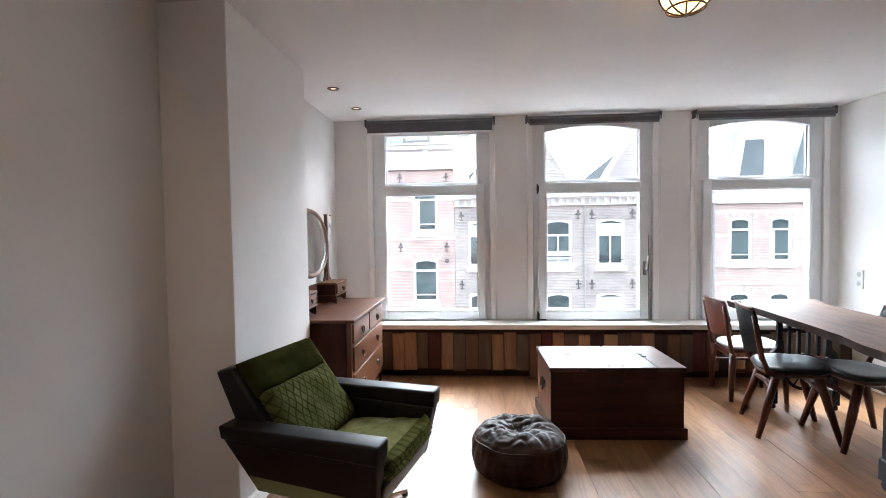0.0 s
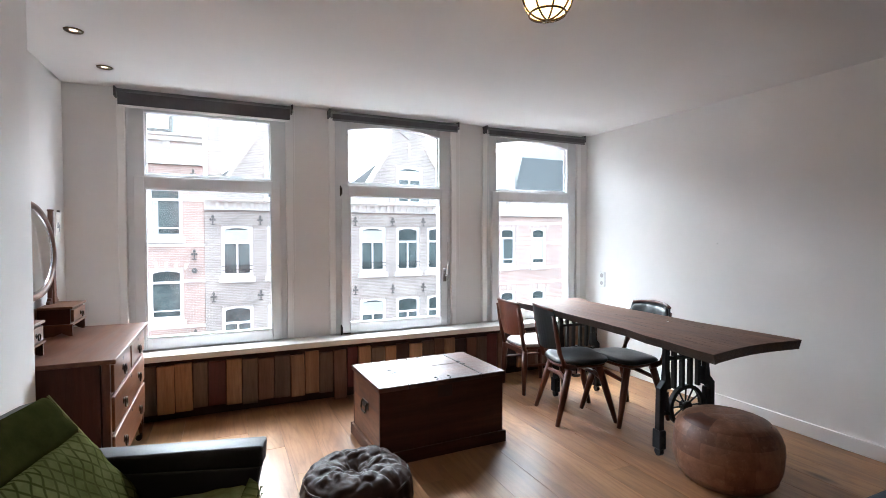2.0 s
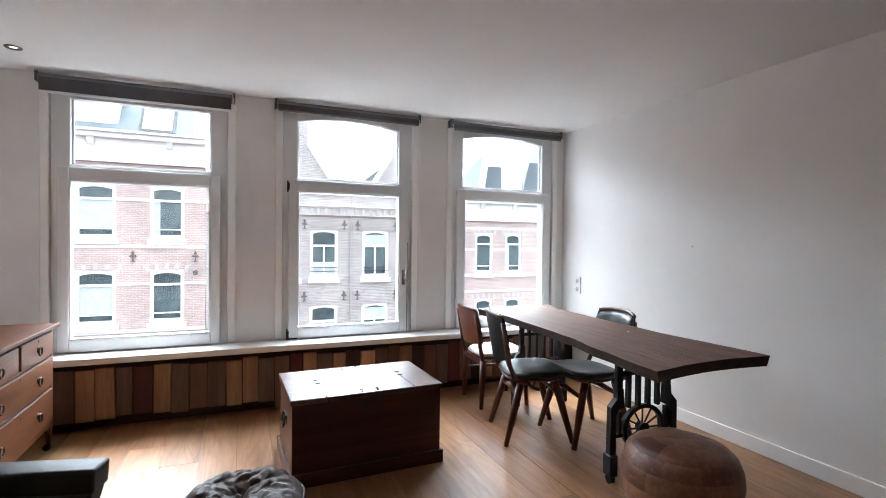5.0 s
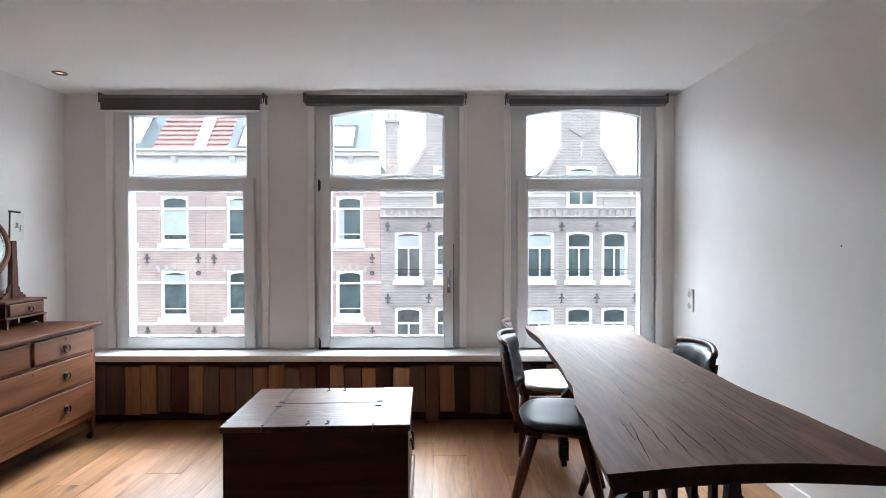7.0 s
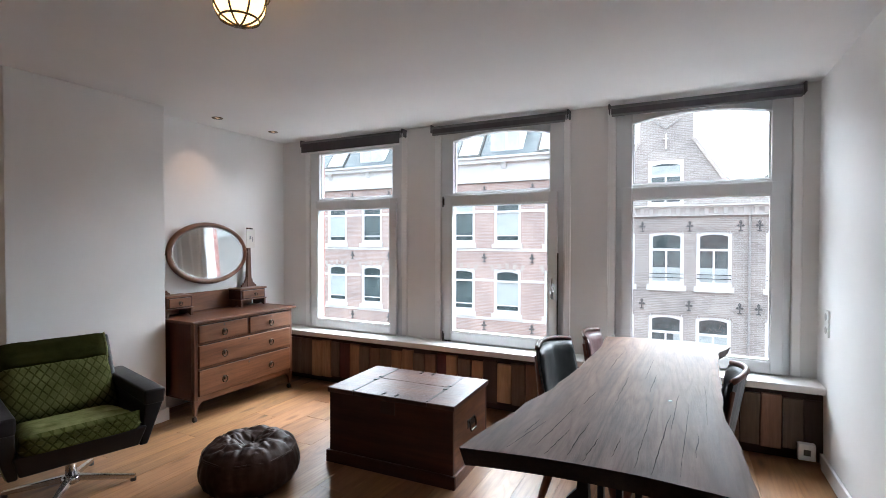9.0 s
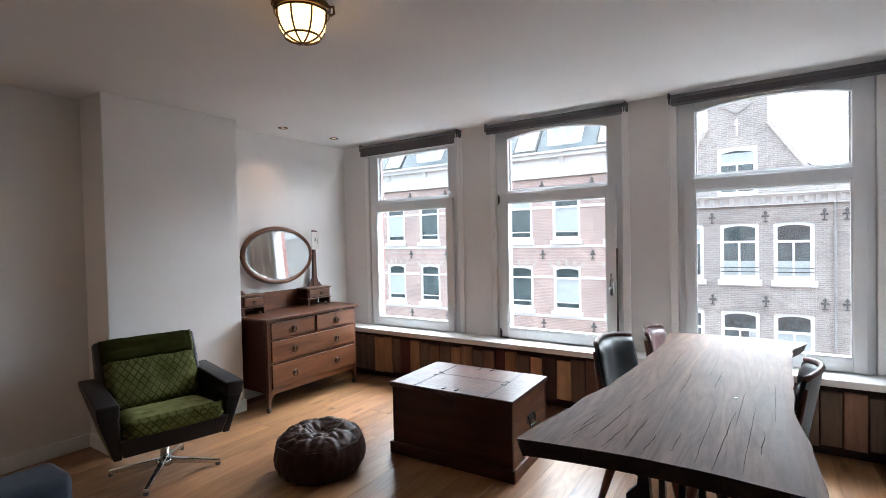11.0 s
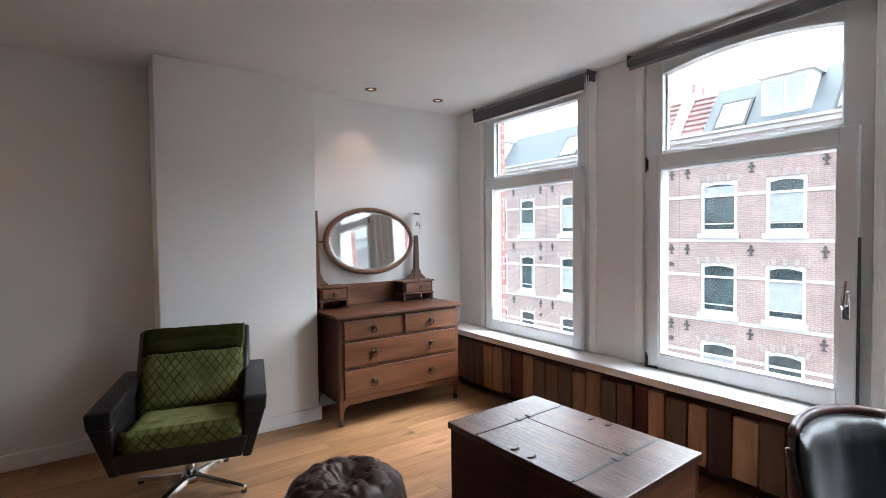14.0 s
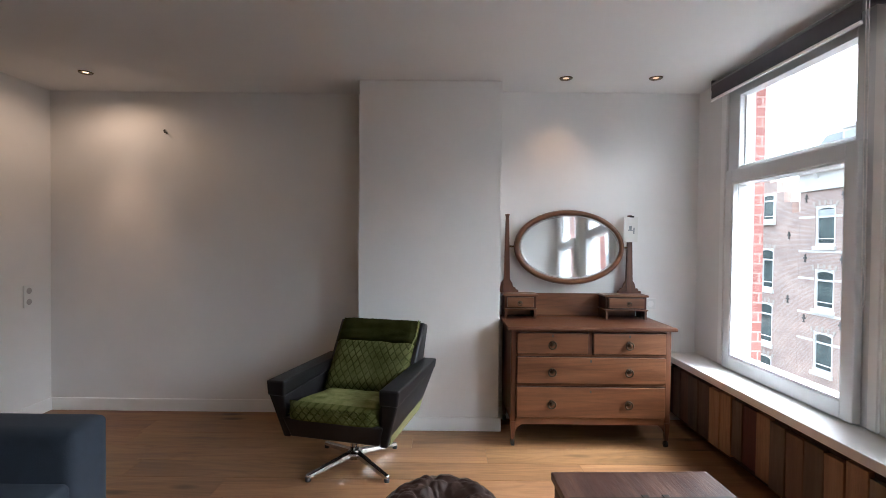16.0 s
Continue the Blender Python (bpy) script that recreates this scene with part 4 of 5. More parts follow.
hexa(bm, [(-0.27, -0.258, 0.262), (0.27, -0.258, 0.238), (0.27, 0.258, 0.238), (-0.27, 0.258, 0.262)],
     [(-0.33, -0.29, 0.345), (0.308, -0.29, 0.352), (0.308, 0.29, 0.352), (-0.33, 0.29, 0.345)], bev=0.012, seg=3)
part("seat_base", bm, M_LEATHER, ac, smooth=True)
for s in (1, -1):
    bm = bmesh.new()
    lo = [(-0.30, s * 0.262, 0.25), (0.27, s * 0.262, 0.232), (0.27, s * 0.302, 0.232), (-0.30, s * 0.302, 0.25)]
    mid = [(-0.415, s * 0.274, 0.495), (0.310, s * 0.277, 0.473), (0.310, s * 0.372, 0.473), (-0.415, s * 0.372, 0.495)]
    hexa(bm, lo, mid, bev=0.012, seg=3)
    arm = part("armrest", bm, M_LEATHER, ac, smooth=True)
    bm = bmesh.new()
    hexa(bm, [(-0.425, s * 0.272, 0.49), (0.317, s * 0.275, 0.468), (0.317, s * 0.374, 0.468), (-0.425, s * 0.374, 0.49)],
         [(-0.43, s * 0.270, 0.552), (0.320, s * 0.273, 0.552), (0.320, s * 0.382, 0.552), (-0.43, s * 0.382, 0.552)], bev=0.013, seg=3)
    part("arm_pad", bm, M_LEATHER, arm, smooth=True)
    bm = bmesh.new()
    hexa(bm, [(-0.29, s * 0.303, 0.255), (0.24, s * 0.303, 0.24), (0.24, s * 0.309, 0.24), (-0.29, s * 0.309, 0.255)],
         [(-0.345, s * 0.33, 0.39), (0.26, s * 0.328, 0.37), (0.26, s * 0.335, 0.37), (-0.345, s * 0.337, 0.39)])
    part("side_panel", bm, M_OLIVE, arm, "olive green side panel")
bm = bmesh.new()
hexa(bm, [(-0.31, -0.30, 0.33), (-0.10, -0.285, 0.35), (-0.10, 0.285, 0.35), (-0.31, 0.30, 0.33)],
     [(-0.515, -0.298, 0.755), (-0.428, -0.298, 0.78), (-0.428, 0.298, 0.78), (-0.515, 0.298, 0.755)], bev=0.018, seg=3)
part("back_shell", bm, M_LEATHER, ac, smooth=True)


def cushion(bm, f, puff, nu=20, nv=16, seed=0.0):
    """A soft pad over a four-cornered patch f(u, v) -> (place, outward)."""
    front, back = [], []
    for i in range(nu + 1):
        a, b = [], []
        for j in range(nv + 1):
            u, v = i / nu, j / nv
            p, n = f(u, v)
            e = (1 - (2 * u - 1) ** 8) * (1 - (2 * v - 1) ** 8)
            h = puff * e ** 0.5 + 0.010 * noise.noise(Vector((6 * u + seed, 5 * v, seed)))
            a.append(bm.verts.new(Vector(p) + Vector(n) * (h + 0.004)))
            b.append(bm.verts.new(Vector(p)))
        front.append(a), back.append(b)
    for i in range(nu):
        for j in range(nv):
            bm.faces.new((front[i][j], front[i + 1][j], front[i + 1][j + 1], front[i][j + 1]))
            bm.faces.new((back[i][j], back[i][j + 1], back[i + 1][j + 1], back[i + 1][j]))
    for i in range(nu):
        for j in (0, nv):
            bm.faces.new((front[i][j], front[i + 1][j], back[i + 1][j], back[i][j]))
    for j in range(nv):
        for i in (0, nu):
            bm.faces.new((front[i][j], front[i][j + 1], back[i][j + 1], back[i][j]))


def back_patch(z0, z1, half, off=0.0):
    def f(u, v):
        z = z0 + v * (z1 - z0)
        k = (z - 0.33) / 0.455
        return ((-0.06 - 0.365 * k + off, (2 * u - 1) * half, z), (0.80, 0, 0.60))
    return f


bm = bmesh.new()
cushion(bm, back_patch(0.39, 0.66, 0.262), 0.045, seed=1.0)
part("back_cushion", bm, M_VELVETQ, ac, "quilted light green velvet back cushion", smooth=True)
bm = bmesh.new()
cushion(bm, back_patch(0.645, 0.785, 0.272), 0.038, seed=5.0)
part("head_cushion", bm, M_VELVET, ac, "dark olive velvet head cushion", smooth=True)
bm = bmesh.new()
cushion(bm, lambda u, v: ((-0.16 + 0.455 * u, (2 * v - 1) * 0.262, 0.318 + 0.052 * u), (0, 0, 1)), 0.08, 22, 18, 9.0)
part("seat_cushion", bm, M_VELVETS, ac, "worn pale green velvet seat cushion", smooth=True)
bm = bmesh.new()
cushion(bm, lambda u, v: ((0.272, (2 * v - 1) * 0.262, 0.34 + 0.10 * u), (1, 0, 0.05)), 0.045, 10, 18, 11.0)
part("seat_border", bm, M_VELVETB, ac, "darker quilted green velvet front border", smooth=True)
# zigzag stitching along the cushion's front
bm = bmesh.new()
for row in range(2):
    n = 16
    pts = [(0.326 - 0.002 * row, -0.235 + 0.47 * k / n, 0.392 + 0.026 * row + (0.012 if k % 2 else -0.004)) for k in range(n + 1)]
    tube(bm, pts, 0.0022, 5)
part("stitching", bm, M_VELVETQ, ac, "dark green zigzag stitching")
bm = bmesh.new()
tube(bm, [(-0.402, 0.266, 0.795), (-0.336, 0.266, 0.705), (-0.264, 0.248, 0.63), (-0.215, 0.215, 0.57), (-0.18, 0.17, 0.515)], 0.005, 6)
part("cushion_piping", bm, M_VELVETS, ac, "frayed pale piping")


# ---- poufs ----
def wob_black(p, t):
    """Gathered leather: crumpled facets with sharp folds round a sunken middle, a taut side."""
    r = Vector((p.x, p.y)).length
    top = min(1.0, max(0.0, (p.z - 0.205) / 0.045))
    w = noise.noise(Vector((p.x * 7, p.y * 7, p.z * 7)))
    warp = 0.03 * noise.noise_vector(Vector((p.x * 9, p.y * 9, 2.0)))
    d, _ = noise.voronoi(Vector((p.x * 13, p.y * 13, 0.5)) + warp * 13)
    facet = min(0.45, d[1] - d[0])
    d2, _ = noise.voronoi(Vector((p.x * 24, p.y * 24, 3.5)) + warp * 24)
    small = min(0.4, d2[1] - d2[0])
    star = abs(math.sin(4.5 * t + 3 * noise.noise(Vector((math.cos(t), math.sin(t), 1)))))
    q = Vector((p.x, p.y, 0)).normalized() if r > 1e-4 else Vector((0, 0, 0))
    sink = 0.035 * math.exp(-((p.x + 0.01) / 0.06) ** 2 - ((p.y - 0.01) / 0.10) ** 2)
    up = top * (0.030 * facet + 0.008 * small + 0.006 * star * min(1, r / 0.1) - 0.018 - sink + 0.010 * w)
    e, _ = noise.voronoi(Vector((9 * math.cos(t) * 0.5, 9 * math.sin(t) * 0.5, p.z * 6)) + warp * 8)
    gather = (0.003 * abs(math.sin(11 * t + 1.5 * w)) + 0.016 * min(0.4, e[1] - e[0]) - 0.003) * (1 - top)
    return p + q * (0.006 * w + gather) + Vector((0, 0, up))


bp = thing("round_pouf", pose(0.78, 3.525, 0, 0, 0, 20), "dark brown creased leather pouf on the floor", "pouf", "leather poufs")
prof = [(0.0, 0.0), (0.15, 0.001), (0.205, 0.006), (0.232, 0.03), (0.247, 0.07), (0.252, 0.11), (0.249, 0.15), (0.240, 0.185), (0.224, 0.215), (0.20, 0.24), (0.17, 0.256), (0.14, 0.264), (0.11, 0.264), (0.08, 0.258), (0.05, 0.25), (0.02, 0.246), (0.0, 0.245)]
prof = [(r * 1.07, z * 1.02) for r, z in prof]
fine = []
for a, b in zip(prof, prof[1:]):
    for k in range(5):
        fine.append((a[0] + (b[0] - a[0]) * k / 5, a[1] + (b[1] - a[1]) * k / 5))
fine.append(prof[-1])
bm = bmesh.new()
lathe(bm, fine, 128, lambda p, t: wob_black(p, t) if p.z > 0.02 else p)
part("cover", bm, M_POUFB, bp, smooth=True)
bm = bmesh.new()
tube(bm, [(0.252 * math.cos(2 * math.pi * k / 48), 0.252 * math.sin(2 * math.pi * k / 48), 0.197 + 0.004 * math.sin(k)) for k in range(49)], 0.006, 6)
part("piping", bm, M_POUFB, bp)

br = thing("round_pouf", pose(2.75, 3.02, 0, 0, 0, 35), "worn tan patchwork leather pouf beside the table", "pouf", "leather poufs")
PR = [(0.0, 0.0), (0.20, 0.002), (0.248, 0.05), (0.268, 0.12), (0.273, 0.19), (0.267, 0.255), (0.247, 0.305), (0.21, 0.343), (0.14, 0.364), (0.07, 0.369), (0.0, 0.366)]


def pouf_at(s):
    s = min(max(s, 0), 0.9999) * (len(PR) - 1)
    i = int(s)
    return PR[i][0] + (PR[i + 1][0] - PR[i][0]) * (s - i), PR[i][1] + (PR[i + 1][1] - PR[i][1]) * (s - i)
bands = [(0.08, 0.24, 10), (0.24, 0.38, 12), (0.38, 0.52, 12), (0.52, 0.66, 10), (0.66, 0.82, 7), (0.82, 0.995, 4)]
rng = random.Random(8)
for s0, s1, n in bands:
    o = rng.random()
    for k in range(n):
        a0, a1 = 2 * math.pi * (k + o) / n, 2 * math.pi * (k + 1 + o) / n
        g = []
        bm = bmesh.new()
        for i in range(6):
            row = []
            for j in range(6):
                u, v = i / 5, j / 5
                r, z = pouf_at(s0 + (s1 - s0) * v)
                e = (1 - (2 * u - 1) ** 6) * (1 - (2 * v - 1) ** 6)
                t = a0 + (a1 - a0) * u
                q = Vector((r * math.cos(t), r * math.sin(t), z))
                nrm = Vector((math.cos(t) * min(1, r / 0.25), math.sin(t) * min(1, r / 0.25), (z - 0.17) * 4)).normalized()
                row.append(bm.verts.new(q + nrm * (0.0025 * e + 0.006 * noise.noise(q * 6))))
            g.append(row)
        for i in range(5):
            for j in range(5):
                bm.faces.new((g[i][j], g[i + 1][j], g[i + 1][j + 1], g[i][j + 1]))
        part("patch", bm, M_PATCHD if s0 == 0.66 and 1.7 < (a0 + a1) / 2 < 3.1 else M_PATCH, br, smooth=True)
bm = bmesh.new()
lathe(bm, [(max(0, pouf_at(k / 40)[0]), pouf_at(k / 40)[1]) for k in range(41)], 64, lambda p, t: p + Vector((p.x * 3, p.y * 3, (p.z - 0.17) * 4)).normalized() * (0.006 * noise.noise(p * 6) - 0.0012))
part("lining", bm, M_SEAM, br, smooth=True)


# ---- live-edge table ----
tb = thing("slab_table", pose(0, 0, 0), "dark walnut live-edge slab table on black cast-iron trestles", "table")
NT = 30
def side(knots, seed):
    """A wavy edge through a few knots (x, y)."""
    out = []
    for k in range(NT + 1):
        s = k / NT * (len(knots) - 1)
        i = min(int(s), len(knots) - 2)
        f = s - i
        e = f * f * (3 - 2 * f)
        (x0, y0), (x1, y1) = knots[i], knots[i + 1]
        out.append((x0 + (x1 - x0) * e + 0.007 * noise.noise(Vector((s * 2.7, seed, 3))), y0 + (y1 - y0) * f))
    return out
left = side([(2.415, 2.86), (2.472, 3.3), (2.527, 3.6), (2.56, 4.0), (2.585, 4.5), (2.568, 4.87)], 2.0)
right = side([(3.195, 2.89), (3.185, 3.25), (3.158, 3.55), (3.175, 3.95), (3.185, 4.35), (3.2, 4.62), (3.28, 4.9)], 7.0)
TT, TK = 0.768, 0.052
NX = 14
bm = bmesh.new()
top, low = [], []
for k in range(NT + 1):
    (x0, y0), (x1, y1) = left[k], right[k]
    rt, rl = [], []
    for i in range(NX + 1):
        u = i / NX
        bow = -0.04 * math.sin(math.pi * u) * ((1 - k / NT) ** 8 + (k / NT) ** 8)
        px, py = x0 + (x1 - x0) * u, y0 + (y1 - y0) * u - bow
        dz = 0.0015 * noise.noise(Vector((px * 8, py * 3, 0)))
        rt.append(bm.verts.new((px, py, TT + dz)))
        inset = 0.018 if i == 0 else (-0.018 if i == NX else 0)
        rl.append(bm.verts.new((px + inset, py + (0.004 if k == 0 else 0), TT - TK)))
    top.append(rt), low.append(rl)
for k in range(NT):
    for i in range(NX):
        bm.faces.new((top[k][i], top[k][i + 1], top[k + 1][i + 1], top[k + 1][i]))
        bm.faces.new((low[k][i], low[k + 1][i], low[k + 1][i + 1], low[k][i + 1]))
edge = []
for k in range(NT):
    for i in (0, NX):
        edge.append(bm.faces.new((top[k][i], top[k + 1][i], low[k + 1][i], low[k][i])))
for i in range(NX):
    for k in (0, NT):
        edge.append(bm.faces.new((top[k][i], top[k][i + 1], low[k][i + 1], low[k][i])))
for f in edge:
    f.material_index = 1
slab = part("tabletop", bm, M_TABLE, tb)
slab.data.materials.append(M_BARK)
# drying cracks, filled dark
bm = bmesh.new()
for x0, y0, x1, y1, w in ((2.62, 2.97, 2.66, 3.35, 0.0035), (2.72, 2.95, 2.735, 3.24, 0.003), (2.95, 2.93, 2.985, 3.45, 0.003), (2.84, 3.0, 2.85, 3.16, 0.0025), (2.99, 3.3, 3.01, 3.75, 0.0025),
                       (2.68, 3.42, 2.70, 3.6, 0.003), (2.79, 3.5, 2.80, 3.9, 0.002), (2.9, 3.7, 2.915, 4.0, 0.0025), (3.06, 3.1, 3.07, 3.3, 0.003), (2.56, 3.05, 2.575, 3.2, 0.003), (2.7, 4.0, 2.72, 4.4, 0.002),
                       (2.545, 2.92, 2.60, 3.2, 0.003), (2.66, 2.93, 2.69, 3.15, 0.003), (3.02, 2.95, 3.045, 3.6, 0.0018), (2.905, 2.95, 2.925, 3.5, 0.0016), (2.77, 2.93, 2.785, 3.12, 0.003), (3.1, 3.4, 3.11, 3.9, 0.0016), (2.87, 3.9, 2.885, 4.3, 0.0016)):
    n = 24
    prev = None
    for k in range(n + 1):
        u = k / n
        cx, cy = x0 + (x1 - x0) * u + 0.004 * noise.noise(Vector((u * 5, x0 * 9, 0))) + 0.0018 * noise.noise(Vector((u * 17, x0 * 5, 2))), y0 + (y1 - y0) * u
        h = w * math.sin(math.pi * u) ** 0.6 * (0.6 + 0.6 * noise.noise(Vector((u * 9, x0 * 7, 6)))) / 2 + 0.0003
        cur = (bm.verts.new((cx - h, cy, TT + 0.0022)), bm.verts.new((cx + h, cy, TT + 0.0022)))
        if prev:
            bm.faces.new((prev[0], prev[1], cur[1], cur[0]))
        prev = cur
part("drying_cracks", bm, M_CRACK, slab, "dark filled drying cracks")


def trestle(m):
    t = part("trestle", nb(-0.225, 0.225, -0.03, 0.03, 0.705, 0.730, bev=0.004, seg=1), M_IRON, tb, "black cast-iron trestle with a spoked wheel")
    t.matrix_local = m @ Matrix.Diagonal((1, 1, 0.979, 1))
    def sub(name, bm, smooth=False):
        o = part(name, bm, M_IRON, t, smooth=smooth)
        return o
    for k in range(6):
        xx = -0.165 + 0.066 * k
        w = 0.018 if k in (0, 5) else 0.011
        sub("slat", nb(xx - w, xx + w, -0.016, 0.016, 0.46 if k in (0, 5) else 0.415, 0.705, bev=0.003, seg=1))
    sub("cross_bar", nb(-0.15, 0.15, -0.0155, 0.0155, 0.60, 0.622, bev=0.003, seg=1))
    bm = bmesh.new()
    ring_bar(bm, (0, 0, 0.29), 0.14, 0.14, 0.024, 0.034, 40, "xz")
    wheel = sub("wheel", bm)
    for k in range(12):
        a = 2 * math.pi * k / 12
        bm = bmesh.new()
        tube(bm, [(0.025 * math.cos(a), 0, 0.29 + 0.025 * math.sin(a)), (0.12 * math.cos(a), 0, 0.29 + 0.12 * math.sin(a))], 0.0055, 6)
        sub("spoke", bm)
    bm = bmesh.new()
    tube(bm, [(0, -0.02, 0.29), (0, 0.02, 0.29)], 0.034, 16)
    sub("hub", bm)
    for s in (-1, 1):
        bm = bmesh.new()
        prism(bm, [(s * 0.145, 0.53), (s * 0.18, 0.53), (s * 0.185, 0.475), (s * 0.225, 0.43), (s * 0.228, 0.16), (s * 0.20, 0.14), (s * 0.19, 0.16), (s * 0.19, 0.38), (s * 0.165, 0.42), (s * 0.138, 0.42)], "y", -0.018, 0.018)
        sub("leg", bm)
        bm = bmesh.new()
        box(bm, s * 0.21 - 0.026, s * 0.21 + 0.026, -0.034, 0.034, 0.045, 0.165, bev=0.006, seg=1)
        tube(bm, [(s * 0.21 - 0.014, 0, 0.025), (s * 0.21 + 0.014, 0, 0.025)], 0.025, 14)
        for z in (0.08, 0.13):
            tube(bm, [(s * 0.21, -0.042, z), (s * 0.21, 0.042, z)], 0.009, 8)
        sub("foot", bm)
        bm = bmesh.new()
        box(bm, s * 0.160 - 0.008, s * 0.160 + 0.008, -0.014, 0.014, 0.26, 0.40)
        box(bm, min(s * 0.14, s * 0.19), max(s * 0.14, s * 0.19), -0.014, 0.014, 0.255, 0.275)
        sub("strut", bm)
    return t


trestle(pose(2.855, 3.37, 0, 0, 0, -4))
trestle(pose(2.955, 4.53, 0, 0, 0, -4))
part("stretcher_bar", nb(-0.016, 0.016, -0.56, 0.56, 0.712, 0.730), M_IRON, tb).matrix_local = pose(2.905, 3.95, -0.0155, 0, 0, -4.9)
part("crumb", nb(-0.006, 0.006, -0.004, 0.004, 0, 0.003), M_PAPER, slab, "pale wax fleck").matrix_local = pose(2.98, 3.62, TT + 0.001, 0, 0, 30)


# ---- dining chairs ----
def pad(bm, hx, hy, z0, z1, e=3.2, n=40, dip=0.0):
    """A soft-cornered seat pad."""
    rings = []
    for s, z in ((0.0, z0), (0.93, z0), (1.0, z0 + 0.35 * (z1 - z0)), (1.0, z0 + 0.6 * (z1 - z0)), (0.955, z1 - 0.004), (0.8, z1), (0.5, z1 - dip), (0.0, z1 - dip)):
        if s == 0:
            rings.append([bm.verts.new((0, 0, z))])
            continue
        r = []
        for k in range(n):
            t = 2 * math.pi * k / n
            c, q = math.cos(t), math.sin(t)
            x, y = s * hx * math.copysign(abs(c) ** (2 / e), c), s * hy * math.copysign(abs(q) ** (2 / e), q)
            y *= 1 + 0.10 * x / hx
            r.append(bm.verts.new((x, y, z + 0.012 * (x / hx) ** 3)))
        rings.append(r)
    for a, b in zip(rings, rings[1:]):
        for k in range(n):
            q = list(dict.fromkeys([a[k % len(a)], a[(k + 1) % len(a)], b[(k + 1) % len(b)], b[k % len(b)]]))
            bm.faces.new(q)


def dining_chair(m, label, seat_mat, back_mat, wood_mat, straight=False):
    ch = thing("dining_chair", m, label, "chair", "chairs round the table")
    bm = bmesh.new()
    pad(bm, 0.205, 0.226, 0.432, 0.466, dip=0.008)
    part("seat", bm, seat_mat, ch, smooth=True)
    bm = bmesh.new()
    pad(bm, 0.19, 0.20, 0.405, 0.4315)
    part("seat_board", bm, M_TEAK, ch)
    foot = {}
    for sx in (-1, 1):
        for sy in (-1, 1):
            bm = bmesh.new()
            if straight:
                t0, t1 = (sx * 0.185, sy * 0.18, 0.405), (sx * 0.20, sy * 0.19, 0.0)
            else:
                t0, t1 = (sx * 0.115, sy * 0.165, 0.405), (sx * 0.225, sy * 0.215, 0.0)
            foot[sx, sy] = (Vector(t0), Vector(t1))
            tube(bm, [t0, (Vector(t0) * 0.55 + Vector(t1) * 0.45), t1], [0.026, 0.025, 0.016], 10)
            part("leg", bm, M_TEAK, ch, smooth=True)
    def on(sx, sy, z):
        a, b = foot[sx, sy]
        return a + (b - a) * ((a.z - z) / (a.z - b.z))
    if straight:
        for sy in (-1, 1):
            bm = bmesh.new()
            tube(bm, [on(-1, sy, 0.26), on(1, sy, 0.26)], 0.012, 8)
            part("stretcher", bm, M_TEAK, ch)
        for sx in (-1, 1):
            part("seat_rail", nb(sx * 0.185 - 0.01, sx * 0.185 + 0.01, -0.17, 0.17, 0.36, 0.404), M_TEAK, ch)
    else:
        for sx in (-1, 1):
            bm = bmesh.new()
            tube(bm, [on(sx, -1, 0.31), (0.6 * on(sx, -1, 0.33) + 0.4 * on(sx, 1, 0.33)), on(sx, 1, 0.31)], [0.014, 0.019, 0.014], 8)
            part("stretcher", bm, M_TEAK, ch)
    # backrest: a bowed panel, padded in front
    def bent(u, v, off=0.0, w=0.205):
        y = (2 * u - 1) * (w - 0.018 * abs(2 * v - 1) ** 3)
        return (-0.245 - 0.055 * v + 0.055 * (2 * u - 1) ** 2 + off, y, 0.545 + 0.28 * v + 0.018 * (1 - (2 * u - 1) ** 2) * (2 * v - 1))
    bm = bmesh.new()
    shell(bm, lambda u, v: bent(u, v), 12, 6, (-0.013, 0, 0.0))
    bk = part("backrest", bm, wood_mat, ch, smooth=False)
    bm = bmesh.new()
    cushion(bm, lambda u, v: (bent(u, 0.04 + 0.92 * v, 0.001, 0.195), (0.97, 0, 0.2)), 0.022, 14, 8, 3.0)
    part("back_pad", bm, back_mat, bk, smooth=True)
    bm = bmesh.new()
    tube(bm, [Vector(bent(k / 12, 1.0, -0.006)) for k in range(13)], 0.0125, 8)
    part("top_rail", bm, M_TEAK, bk, smooth=True)
    for s in (-1, 1):
        bm = bmesh.new()
        if straight:
            pts = [(-0.19, s * 0.185, 0.40), (-0.215, s * 0.187, 0.52), (-0.235, s * 0.19, 0.65), (-0.262, s * 0.19, 0.79)]
        else:
            pts = [(-0.08, s * 0.185, 0.405), (-0.17, s * 0.20, 0.43), (-0.205, s * 0.20, 0.52), (-0.222, s * 0.198, 0.62), (-0.255, s * 0.19, 0.79)]
        tube(bm, pts, [0.017] * (len(pts) - 1) + [0.010], 8, 1.3)
        part("upright", bm, M_TEAK, ch, smooth=True)
    return ch


dining_chair(pose(2.622, 4.155, 0, 0, 0, -15), "dark teak dining chair with black vinyl seat and back", M_VINYL, M_VINYL, M_VINYL)
dining_chair(pose(2.965, 4.0, 0, 0, 0, 176), "dark teak dining chair with black vinyl pads at the wall side", M_VINYL, M_VINYL, M_VINYL)
dining_chair(pose(2.73, 4.855, 0, 0, 0, -4), "red-brown teak dining chair with a pale grey seat", M_GREYV, M_BURG, M_TEAKR, True).scale = (1, 1, 0.94)


